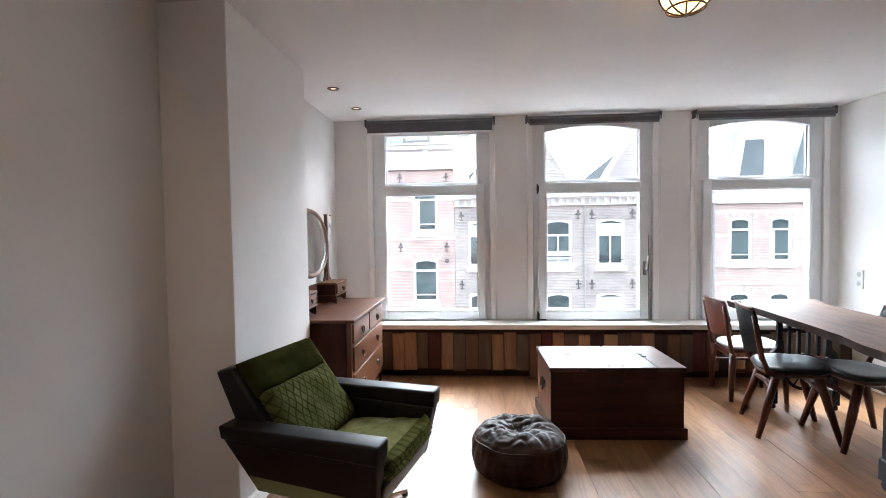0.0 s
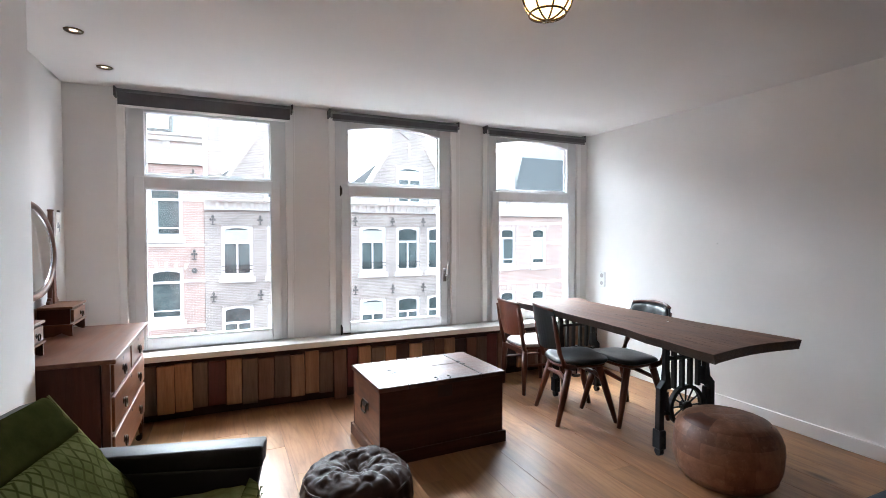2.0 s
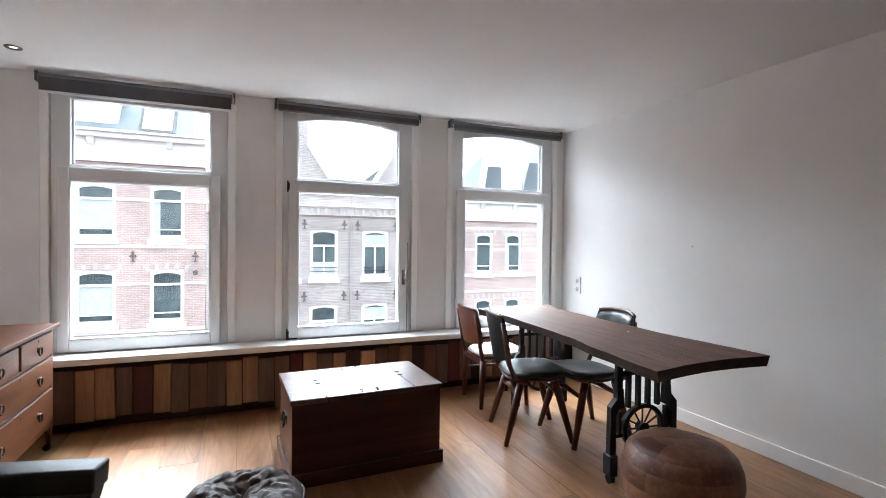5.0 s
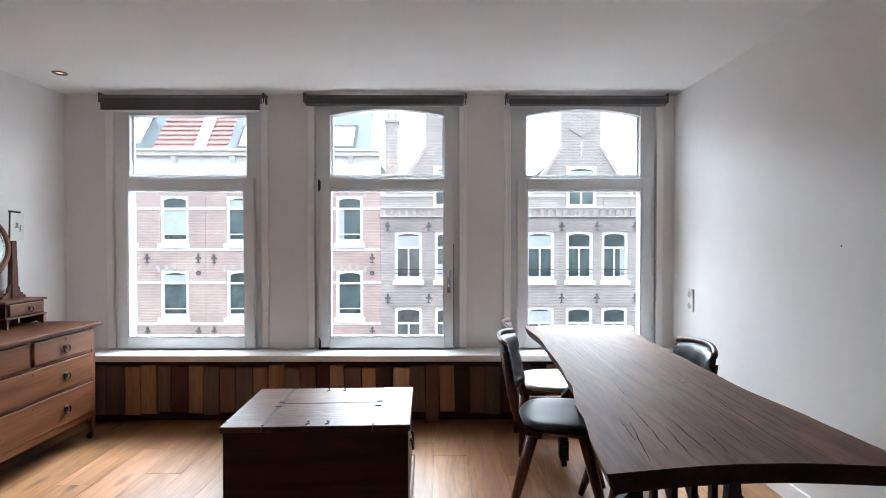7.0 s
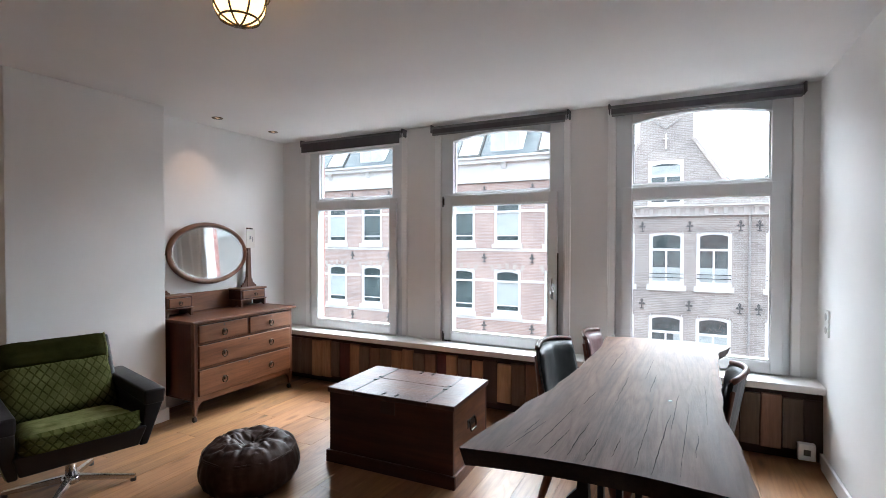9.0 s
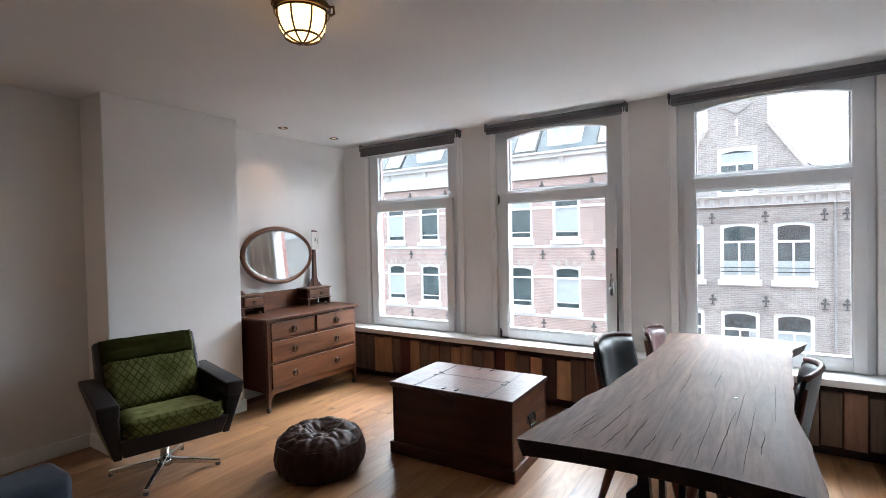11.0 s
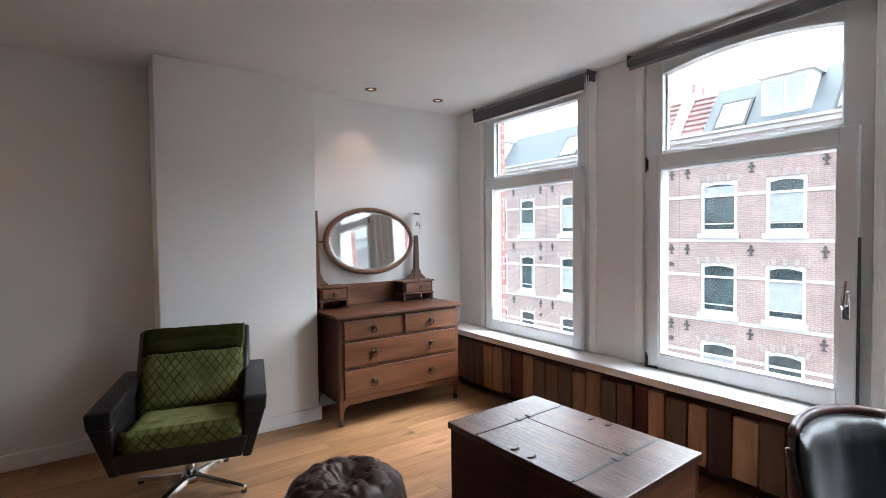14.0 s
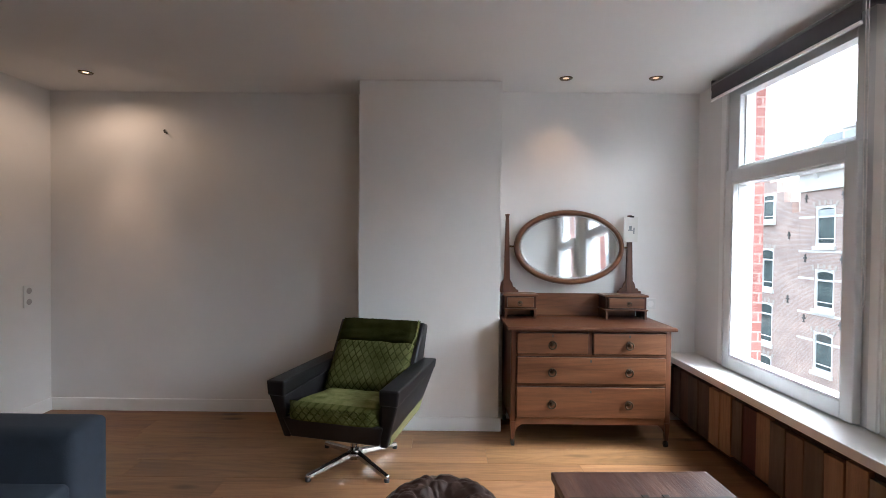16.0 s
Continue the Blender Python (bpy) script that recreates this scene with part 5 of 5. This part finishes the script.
# ---- sofa ----
sf = thing("sofa", pose(0, 0, 0), "blue-grey wool sofa with square arms facing the windows", "sofa")
part("seat_frame", nb(0.84, 2.56, 0.95, 2.15, 0.08, 0.26, bev=0.02, seg=3), M_SOFA, sf, smooth=True)
for x0, x1 in ((1.035, 1.80), (1.805, 2.57)):
    part("seat_cushion", nb(x0, x1, 1.15, 2.18, 0.262, 0.43, bev=0.045, seg=4), M_SOFA, sf, smooth=True)
part("armrest", nb(0.83, 1.03, 1.46, 2.17, 0.08, 0.61, bev=0.045, seg=4), M_SOFA, sf, smooth=True)
part("backrest", nb(0.83, 2.57, 0.90, 1.14, 0.08, 0.68, bev=0.05, seg=4), M_SOFA, sf, smooth=True)
for x in (0.9, 2.48):
    for y in (1.02, 2.1):
        bm = bmesh.new()
        tube(bm, [(x, y, 0.0), (x, y, 0.085)], [0.016, 0.022], 10)
        part("leg", bm, M_TEAK, sf)


# ---- the street ----
GZ, YF = -6.6, 22.0
structure("ground", nb(-400, 400, 5.69, 900, GZ - 0.3, GZ - 0.12), M_ASPH, "asphalt street", "ground")
structure("pavement_near", nb(-60, 60, 5.69, 9.2, GZ - 0.12, GZ), M_PAVE, "brick-paved pavement with a kerb", "pavement")
structure("pavement_far", nb(-60, 60, 18.6, YF, GZ - 0.12, GZ), M_PAVE, "brick-paved pavement with a kerb", "pavement")


def house_window(parent, x0, x1, z0, z1, y, curtain, split, arch=0.08):
    w = thing("window", pose((x0 + x1) / 2, y, z0), "white painted sash window", "window")
    tagged(w, kind="")
    del w["category"]
    w.parent = parent
    hw, hh, f, low = (x1 - x0) / 2, z1 - z0, 0.12, 0.15
    bm = bmesh.new()
    box(bm, -hw, -hw + f, 0.03, 0.12, 0, hh)
    box(bm, hw - f, hw, 0.03, 0.12, 0, hh)
    box(bm, -hw + f, hw - f, 0.03, 0.12, 0, low)
    # arched head
    pts = [(-hw + f, hh), (-hw + f, hh - f - arch)]
    for k in range(1, 8):
        u = k / 8
        pts.append((-hw + f + u * 2 * (hw - f), hh - f - arch + arch * (1 - (2 * u - 1) ** 2)))
    pts += [(hw - f, hh - f - arch), (hw - f, hh)]
    prism(bm, pts, "y", 0.03, 0.12)
    t = hh * (0.64 if split else 0.70)
    box(bm, -hw + f, hw - f, 0.04, 0.12, t, t + 0.09)
    if split:
        box(bm, -0.035, 0.035, 0.045, 0.12, low, t)
    else:
        box(bm, -hw + f, hw - f, 0.05, 0.099, hh * 0.17, hh * 0.17 + 0.05)
    part("frame", bm, M_EXTW, w)
    # opaque pane; the dimness of the room behind is put into its colour
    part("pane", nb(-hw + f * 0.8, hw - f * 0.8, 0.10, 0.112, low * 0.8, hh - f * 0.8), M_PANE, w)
    if curtain == 1:
        part("curtain", nb(-hw + f, hw - f, 0.085, 0.099, t + 0.09, hh - f - arch), M_CURT, w)
    elif curtain == 2:
        part("curtain", nb(-hw + f, -hw * 0.42, 0.085, 0.099, low, t), M_CURT, w)
    elif curtain == 3:
        part("curtain", nb(-hw + f, hw - f, 0.085, 0.099, low, hh * 0.33), M_CURT, w)
    elif curtain == 4:
        part("curtain", nb(-hw + f, hw - f, 0.085, 0.099, hh * 0.2, t), M_CURT, w)
    elif curtain == 5:
        part("curtain", nb(hw * 0.45, hw - f, 0.085, 0.099, low, t), M_CURT, w)
    part("sill", nb(-hw - 0.08, hw + 0.08, -0.10, 0.06, -0.2, 0.0), M_STONE, w)
    return w


def anchor(bm, x, z, y):
    """A wrought wall anchor, cross shaped."""
    prism(bm, [(x - 0.025, z - 0.2), (x + 0.025, z - 0.2), (x + 0.03, z + 0.05), (x + 0.07, z + 0.17), (x, z + 0.27), (x - 0.07, z + 0.17), (x - 0.03, z + 0.05)], "y", y - 0.05, y - 0.006)
    for s in (-1, 1):
        prism(bm, [(x + s * 0.026, z - 0.02), (x + s * 0.10, z - 0.05), (x + s * 0.16, z + 0.0), (x + s * 0.10, z + 0.075), (x + s * 0.026, z + 0.035)], "y", y - 0.047, y - 0.006)
    box(bm, x - 0.09, x + 0.09, y - 0.047, y - 0.006, z - 0.25, z - 0.2)


def house(label, x0, x1, top, brick, cols, tops, wh, anchors, bands, voussoir, split, seed, y=YF):
    r = random.Random(seed)
    root = thing("town_house", pose(0, 0, 0), label, "house", "houses across the street")
    wins = [(a, b, z - wh, z) for a, b in cols for z in tops]
    bm = bmesh.new()
    pierced(bm, x0, x1, GZ, top, y, y + 0.35, wins)
    part("wall", bm, brick, root)
    for a, b, z0, z1 in wins:
        house_window(root, a, b, z0, z1, y, r.choice((0, 1, 2, 3, 0, 5, 4)), split)
    bm = bmesh.new()
    box(bm, x0 + 0.2, x1 - 0.2, y + 0.8, y + 8, GZ, top - 0.1)
    part("rear_block", bm, M_PLINTH, root)
    if bands:
        bm = bmesh.new()
        for z in bands:
            segs, cur = [], x0
            for a, b in cols:
                if any(z0 - 0.15 < z < z1 for c, d, z0, z1 in wins if c == a):
                    segs.append((cur, a - 0.005))
                    cur = b + 0.005
            segs.append((cur, x1))
            for a, b in segs:
                box(bm, a, b, y - 0.025, y - 0.002, z - 0.06, z + 0.06)
        part("stone_band", bm, M_STONE, root)
    bm = bmesh.new()
    for a, b in cols:
        for z in tops:
            n = 9 if voussoir == "stone" else 15
            cx, w = (a + b) / 2, (b - a) / 2
            for k in range(n):
                u = (k + 0.5) / n * 2 - 1
                if voussoir == "stone" and k % 2:
                    continue
                px = cx + u * (w + 0.12)
                zz = z - 0.02 - 0.08 * u * u
                hw = 0.062 if voussoir == "stone" else 0.035
                lean, up = 0.10 * u, 0.27 if voussoir == "stone" else 0.24
                prism(bm, [(px - hw, zz), (px + hw, zz), (px + hw * 1.25 + lean, zz + up), (px - hw * 1.25 + lean, zz + up)], "y", y - 0.02, y - 0.003)
    part("arch_stones" if voussoir == "stone" else "brick_arch", bm, M_KEY if voussoir == "stone" else brick, root)
    for xx, zz in anchors:
        bm = bmesh.new()
        anchor(bm, 0, 0, 0)
        bmesh.ops.scale(bm, vec=(0.8, 1, 0.8), verts=bm.verts)
        bmesh.ops.translate(bm, vec=(xx, y, zz), verts=bm.verts)
        part("wall_anchor", bm, M_ANCH, root, "dark iron wall anchor")
    return root


def cornice(root, x0, x1, z0, z1, blocks, y=YF):
    bm = bmesh.new()
    h = z1 - z0
    box(bm, x0, x1, y - 0.10, y + 0.1, z0, z0 + h * 0.76)
    box(bm, x0, x1, y - 0.14, y + 0.1, z0, z0 + h * 0.09)
    box(bm, x0, x1, y - 0.30, y + 0.1, z0 + h * 0.76, z1 - h * 0.08)
    box(bm, x0, x1, y - 0.42, y + 0.1, z1 - h * 0.08, z1)
    n = max(1, int((x1 - x0) / blocks))
    for k in range(n):
        xx = x0 + (k + 0.5) * (x1 - x0) / n
        w = 0.07 if blocks < 1 else 0.11
        low = z0 + h * (0.12 if blocks < 1 else 0.5)
        prism(bm, [(y - 0.10, low), (y - 0.16, low + h * 0.06), (y - 0.27, z0 + h * 0.76), (y - 0.10, z0 + h * 0.76)], "x", xx - w, xx + w)
    part("cornice", bm, M_STONE, root, "white painted cornice")


def mansard(root, x0, x1, z0, z1, mat, y=YF):
    bm = bmesh.new()
    prism(bm, [(y - 0.1, z0), (y + 1.3, z1), (y + 7, z1 + 0.1), (y + 7, z0)], "x", x0, x1)
    return part("roof", bm, mat, root)


def dormer(roof, x0, x1, z0, z1, y=YF):
    bm = bmesh.new()
    box(bm, x0, x1, y + 0.15, y + 2.5, z0, z1)
    box(bm, x0 - 0.12, x1 + 0.12, y + 0.02, y + 2.5, z1, z1 + 0.14)
    d = part("dormer", bm, M_EXTW, roof, "white painted dormer")
    mid = (x0 + x1) / 2
    for a, b in ((x0 + 0.16, mid - 0.05), (mid + 0.05, x1 - 0.16)):
        part("pane", nb(a, b, y + 0.12, y + 0.16, z0 + 0.22, z1 - 0.14), M_CURT, d)


def skylight(roof, x0, x1, z0, z1, base, top, y=YF):
    def yz(z):
        return y - 0.1 + 1.4 * (z - base) / (top - base)
    bm = bmesh.new()
    hexa(bm, [(x0, yz(z0) - 0.07, z0), (x1, yz(z0) - 0.07, z0), (x1, yz(z0) + 0.1, z0), (x0, yz(z0) + 0.1, z0)],
         [(x0, yz(z1) - 0.07, z1), (x1, yz(z1) - 0.07, z1), (x1, yz(z1) + 0.1, z1), (x0, yz(z1) + 0.1, z1)])
    s = part("skylight", bm, M_STEEL, roof, "grey framed skylight")
    bm = bmesh.new()
    a, b = z0 + 0.1, z1 - 0.1
    hexa(bm, [(x0 + 0.1, yz(a) - 0.085, a), (x1 - 0.1, yz(a) - 0.085, a), (x1 - 0.1, yz(a) - 0.05, a), (x0 + 0.1, yz(a) - 0.05, a)],
         [(x0 + 0.1, yz(b) - 0.085, b), (x1 - 0.1, yz(b) - 0.085, b), (x1 - 0.1, yz(b) - 0.05, b), (x0 + 0.1, yz(b) - 0.05, b)])
    part("pane", bm, M_CURT, s)


A_TOPS = (3.24, 0.12, -2.95)
def red_house(x0, x1, cols, anchor_x, seed, roofs):
    anch = [(xx, z) for xx in anchor_x for z in (3.66, 0.62, -2.45)]
    h = house("pink-red brick town house with stone bands and white sash windows", x0, x1, 4.0, M_BRICKR, cols, A_TOPS, 1.98, anch,
              (2.70, 0.98, -0.38, -2.12, -3.46), "stone", False, seed)
    cornice(h, x0, x1, 4.0, 5.12, 2.2)
    for a, b, mat, kind in roofs:
        rf = mansard(h, a, b, 5.1, 7.0, mat)
        mid = (a + b) / 2
        if kind == "dormer":
            dormer(rf, mid - 0.75, mid + 0.75, 5.15, 6.75)
        elif kind == "sky":
            skylight(rf, mid - 0.58, mid + 0.58, 5.2, 6.35, 5.1, 7.0)
        elif kind == "tiles":
            bm = bmesh.new()
            for j in range(8):
                z = 5.15 + j * 0.23
                yy = YF - 0.1 + 1.4 * (z - 5.1) / 1.9
                box(bm, a, b, yy - 0.05, yy + 0.1, z, z + 0.05)
            part("tile_course", bm, M_TILE, rf)
    # small round tie plates under the end anchors
    for z in (0.62, -2.45):
        bm = bmesh.new()
        tube(bm, [(anchor_x[-1], YF - 0.04, z - 0.62), (anchor_x[-1], YF - 0.004, z - 0.62)], 0.1, 12)
        part("tie_plate", bm, M_ANCH, h, "dark round iron tie plate")
    return h


red_house(-7.76, -0.47, [(-6.90, -5.56), (-4.62, -3.38), (-2.33, -1.20)], (-7.42, -5.08, -2.86, -0.82), 1,
          [(-7.72, -6.85, M_TILE, "tiles"), (-6.85, -4.9, M_SLATE, "sky"), (-4.9, -3.3, M_SLATE, "dormer"), (-3.3, -0.9, M_SLATE, "sky")])
red_house(-14.96, -7.77, [(-14.07, -12.83), (-11.87, -10.63), (-9.65, -8.48)], (-14.55, -12.43, -10.2, -8.07), 2,
          [(-14.96, -12.2, M_SLATE, "sky"), (-12.2, -10.4, M_SLATE, "dormer"), (-10.4, -9.9, M_SLATE, ""), (-9.9, -8.2, M_TILE, "tiles")])
red_house(-22.47, -14.97, [(-21.4, -20.15), (-19.2, -18.0), (-17.0, -15.83)], (-22.0, -19.7, -17.45, -15.38), 3,
          [(-22.47, -20.3, M_SLATE, ""), (-20.3, -18.3, M_SLATE, "dormer"), (-18.3, -14.97, M_SLATE, "")])


def party_wall(root, x0, x1):
    bm = bmesh.new()
    prism(bm, [(YF - 0.25, 5.0), (YF + 1.2, 7.15), (YF + 7, 7.2), (YF + 7, 5.0)], "x", x0, x1)
    part("party_wall", bm, M_STONE, root, "white rendered party wall with chimney pots")
    for k in range(3):
        bm = bmesh.new()
        tube(bm, [((x0 + x1) / 2, YF + 1.5 + 0.4 * k, 7.15), ((x0 + x1) / 2, YF + 1.5 + 0.4 * k, 7.6)], [0.12, 0.09], 8)
        part("chimney_pot", bm, M_TILE, root)


party_wall(bpy.data.objects["town_house"], -8.18, -7.74)


def grey_house(x0, x1, cols, anchor_x, cx, neck, seed):
    anch = [(xx, z) for xx in anchor_x for z in (1.95, -1.05, -4.2)]
    h = house("grey-brown brick town house with a neck gable and white sash windows", x0, x1, 2.45, M_BRICKG, cols, (1.76, -1.42, -4.6), 2.06, anch, (), "brick", True, seed)
    cornice(h, x0, x1, 2.34, 2.72, 0.3)
    # parapet with sunk panels and a white coping
    bm = bmesh.new()
    box(bm, x0, x1, YF + 0.02, YF + 0.35, 2.72, 3.2)
    p = part("parapet", bm, M_BRICKG, h)
    for a, b in ((x0 + 0.5, cx - 0.9), (cx + 0.95, x1 - 0.5)):
        bm = bmesh.new()
        for q in ((a, b, 2.80, 2.83), (a, b, 3.07, 3.1), (a, a + 0.03, 2.83, 3.07), (b - 0.03, b, 2.83, 3.07)):
            box(bm, q[0], q[1], YF - 0.01, YF + 0.018, q[2], q[3])
        part("panel_moulding", bm, M_PLINTH, p)
    bm = bmesh.new()
    for a, b in ((x0, cx - 0.66), (cx + 0.66, x1)):
        box(bm, a, b, YF - 0.05, YF + 0.4, 3.2, 3.27)
    part("coping", bm, M_STONE, p)
    base = neck + 1.28
    bm = bmesh.new()
    prism(bm, [(cx - base, 3.275), (cx + base, 3.275), (cx + neck, 5.22), (cx + neck, 6.8), (cx + neck * 0.6, 7.1), (cx - neck * 0.6, 7.1), (cx - neck, 6.8), (cx - neck, 5.22)], "y", YF + 0.02, YF + 0.4)
    g = part("gable", bm, M_BRICKG, h, "grey-brown brick neck gable")
    bm = bmesh.new()
    for s in (-1, 1):
        hexa(bm, [(cx + s * (base + 0.08), YF - 0.04, 3.28), (cx + s * (base - 0.09), YF - 0.04, 3.28), (cx + s * (base - 0.09), YF + 0.45, 3.28), (cx + s * (base + 0.08), YF + 0.45, 3.28)],
             [(cx + s * (neck + 0.08), YF - 0.04, 5.27), (cx + s * (neck - 0.09), YF - 0.04, 5.27), (cx + s * (neck - 0.09), YF + 0.45, 5.27), (cx + s * (neck + 0.08), YF + 0.45, 5.27)])
    box(bm, cx - neck * 0.65, cx + neck * 0.65, YF - 0.05, YF + 0.45, 7.1, 7.2)
    part("coping", bm, M_KEY, g)
    # moulded swag below the gable top
    bm = bmesh.new()
    for s in (-1, 1):
        hexa(bm, [(cx, YF - 0.03, 5.68), (cx + s * 0.5, YF - 0.03, 6.0), (cx + s * 0.5, YF + 0.018, 6.0), (cx, YF + 0.018, 5.68)],
             [(cx, YF - 0.03, 5.74), (cx + s * 0.5, YF - 0.03, 6.06), (cx + s * 0.5, YF + 0.018, 6.06), (cx, YF + 0.018, 5.74)])
    part("swag", bm, M_PLINTH, g)
    bm = bmesh.new()
    prism(bm, [(x0, 3.28), (x1, 3.28), (x1, 3.4), (cx, 5.6), (x0, 3.4)], "y", YF + 1.4, YF + 8)
    part("roof", bm, M_SLATE, h)
    house_window(h, cx - 0.62, cx + 0.62, 2.735, 4.47, YF - 0.09, 1, True)
    bm = bmesh.new()
    box(bm, cx - 0.03, cx + 0.03, YF - 0.06, YF + 0.018, 4.9, 5.5)
    box(bm, cx - 0.09, cx + 0.09, YF - 0.05, YF + 0.018, 5.3, 5.34)
    part("gable_anchor", bm, M_STONE, g, "pale iron anchor")
    # low iron rails in front of the sashes
    for a, b in cols:
        bm = bmesh.new()
        for z in (-0.02, 0.13):
            box(bm, a + 0.02, b - 0.02, YF - 0.03, YF - 0.01, z, z + 0.025)
        part("window_rail", bm, M_STEEL, h)
    bm = bmesh.new()
    tube(bm, [(x1 - 0.02, YF - 0.07, GZ), (x1 - 0.02, YF - 0.07, 2.34)], 0.045, 8)
    part("downpipe", bm, M_PLINTH, h)
    return h


first = grey_house(-0.46, 5.14, [(0.12, 1.27), (1.80, 3.01), (3.43, 4.58)], (-0.17, 1.55, 3.2, 4.84), 2.36, 0.95, 21)
bm = bmesh.new()
box(bm, -0.36, 0.18, YF + 0.9, YF + 1.5, 3.28, 6.5)
box(bm, -0.42, 0.24, YF + 0.85, YF + 1.55, 6.5, 6.62)
for xx in (-0.24, 0.06):
    tube(bm, [(xx, YF + 1.2, 6.62), (xx, YF + 1.2, 6.95)], [0.1, 0.08], 8)
part("chimney", bm, M_BRICKG, first, "grey-brown brick chimney with clay pots")
grey_house(5.15, 10.49, [(5.62, 6.80), (7.30, 8.43), (8.80, 9.90)], (5.42, 7.12, 8.6, 10.2), 7.92, 0.84, 22)
pc = house("pale pink brick town house with broad white stone bands", 10.50, 17.5, 2.3, M_BRICKR, [(11.08, 12.03), (12.72, 13.64), (14.6, 15.5)], (1.74, -1.42, -4.7), 1.95,
           [], (1.95, 0.95, -0.3, -1.05, -2.2), "stone", False, 5)
cornice(pc, 10.50, 17.5, 2.3, 3.4, 1.6)
bm = bmesh.new()
prism(bm, [(9.75, 3.42), (11.45, 3.42), (11.8, 5.75), (10.9, 4.75)], "y", YF + 0.5, YF + 6)
rf = part("roof", bm, M_TEAL, pc, "teal zinc gabled roof")
bm = bmesh.new()
hexa(bm, [(11.35, YF + 0.3, 3.42), (11.62, YF + 0.3, 3.42), (11.62, YF + 0.49, 3.42), (11.35, YF + 0.49, 3.42)],
     [(11.72, YF + 0.3, 5.85), (11.99, YF + 0.3, 5.85), (11.99, YF + 0.49, 5.85), (11.72, YF + 0.49, 5.85)])
part("bargeboard", bm, M_EXTW, rf, "white bargeboard")
bm = bmesh.new()
prism(bm, [(11.66, 3.42), (12.75, 3.42), (12.75, 5.05), (11.9, 5.05)], "y", YF + 0.55, YF + 6)
part("roof", bm, M_SLATE, pc)
bm = bmesh.new()
box(bm, 12.76, 13.9, YF + 0.5, YF + 1.6, 3.42, 5.5)
part("chimney", bm, M_EXTW, pc, "white rendered chimney")
bm = bmesh.new()
prism(bm, [(13.95, 3.42), (17.5, 3.42), (17.5, 5.4), (14.4, 5.4)], "y", YF + 0.6, YF + 6)
part("roof", bm, M_SLATE, pc)
h = house("older red brick town house with a stepped gable", -30.6, -22.48, 2.4, M_BRICKR, [(-29.9, -28.7), (-27.9, -26.7), (-25.7, -24.4)], (1.1, -2.0, -5.0), 2.35,
          [(-26.2, 1.8), (-23.2, 1.8), (-26.2, -1.6), (-23.2, -1.6)], (), "stone", False, 6)
bm = bmesh.new()
for k in range(5):
    box(bm, -30.6 + 0.6 * k, -22.48 - 0.6 * k, YF + 0.02, YF + 0.4, 2.4 + 0.6 * k, 3.0 + 0.6 * k)
part("gable", bm, M_BRICKR, h, "stepped brick gable")
house_window(h, -25.4, -24.3, 2.6, 4.2, YF - 0.09, 0, False)
h = house("pale brick town house at the end of the row", 17.51, 25.0, 4.2, M_BRICKG, [(18.5, 19.5), (20.8, 21.8), (23.2, 24.2)], (1.8, -1.4, -4.6), 2.0, [], (), "brick", True, 9)
cornice(h, 17.51, 25.0, 4.2, 5.1, 1.3)
rf = mansard(h, 17.51, 25.0, 5.1, 7.0, M_SLATE)
dormer(rf, 18.6, 20.0, 5.2, 6.7)
dormer(rf, 22.0, 23.4, 5.2, 6.7)
h = house("red brick town house further down the street", -40.0, -30.61, 4.4, M_BRICKR, [(-39, -38), (-36.5, -35.5), (-34, -33), (-32, -31.2)], (3.1, 0.1, -2.9), 1.9, [], (2.45, -0.62), "stone", False, 12)
cornice(h, -40.0, -30.61, 4.4, 5.2, 1.3)
for k in range(7):
    a = 25.01 + 7.6 * k
    red = k % 3 != 1
    h = house("brick town house further along the street", a, a + 7.59, 4.2 + 0.4 * (k % 2), M_BRICKR if red else M_BRICKG, [(a + 1.0, a + 2.0), (a + 3.3, a + 4.3), (a + 5.6, a + 6.6)],
              (3.0, 0.0, -3.0), 1.95, [], (2.3, -0.7) if red else (), "stone" if red else "brick", False, 30 + k)
    cornice(h, a, a + 7.59, 4.2 + 0.4 * (k % 2), 5.0 + 0.4 * (k % 2), 1.3)
    mansard(h, a, a + 7.59, 5.0 + 0.4 * (k % 2), 6.8, M_SLATE)
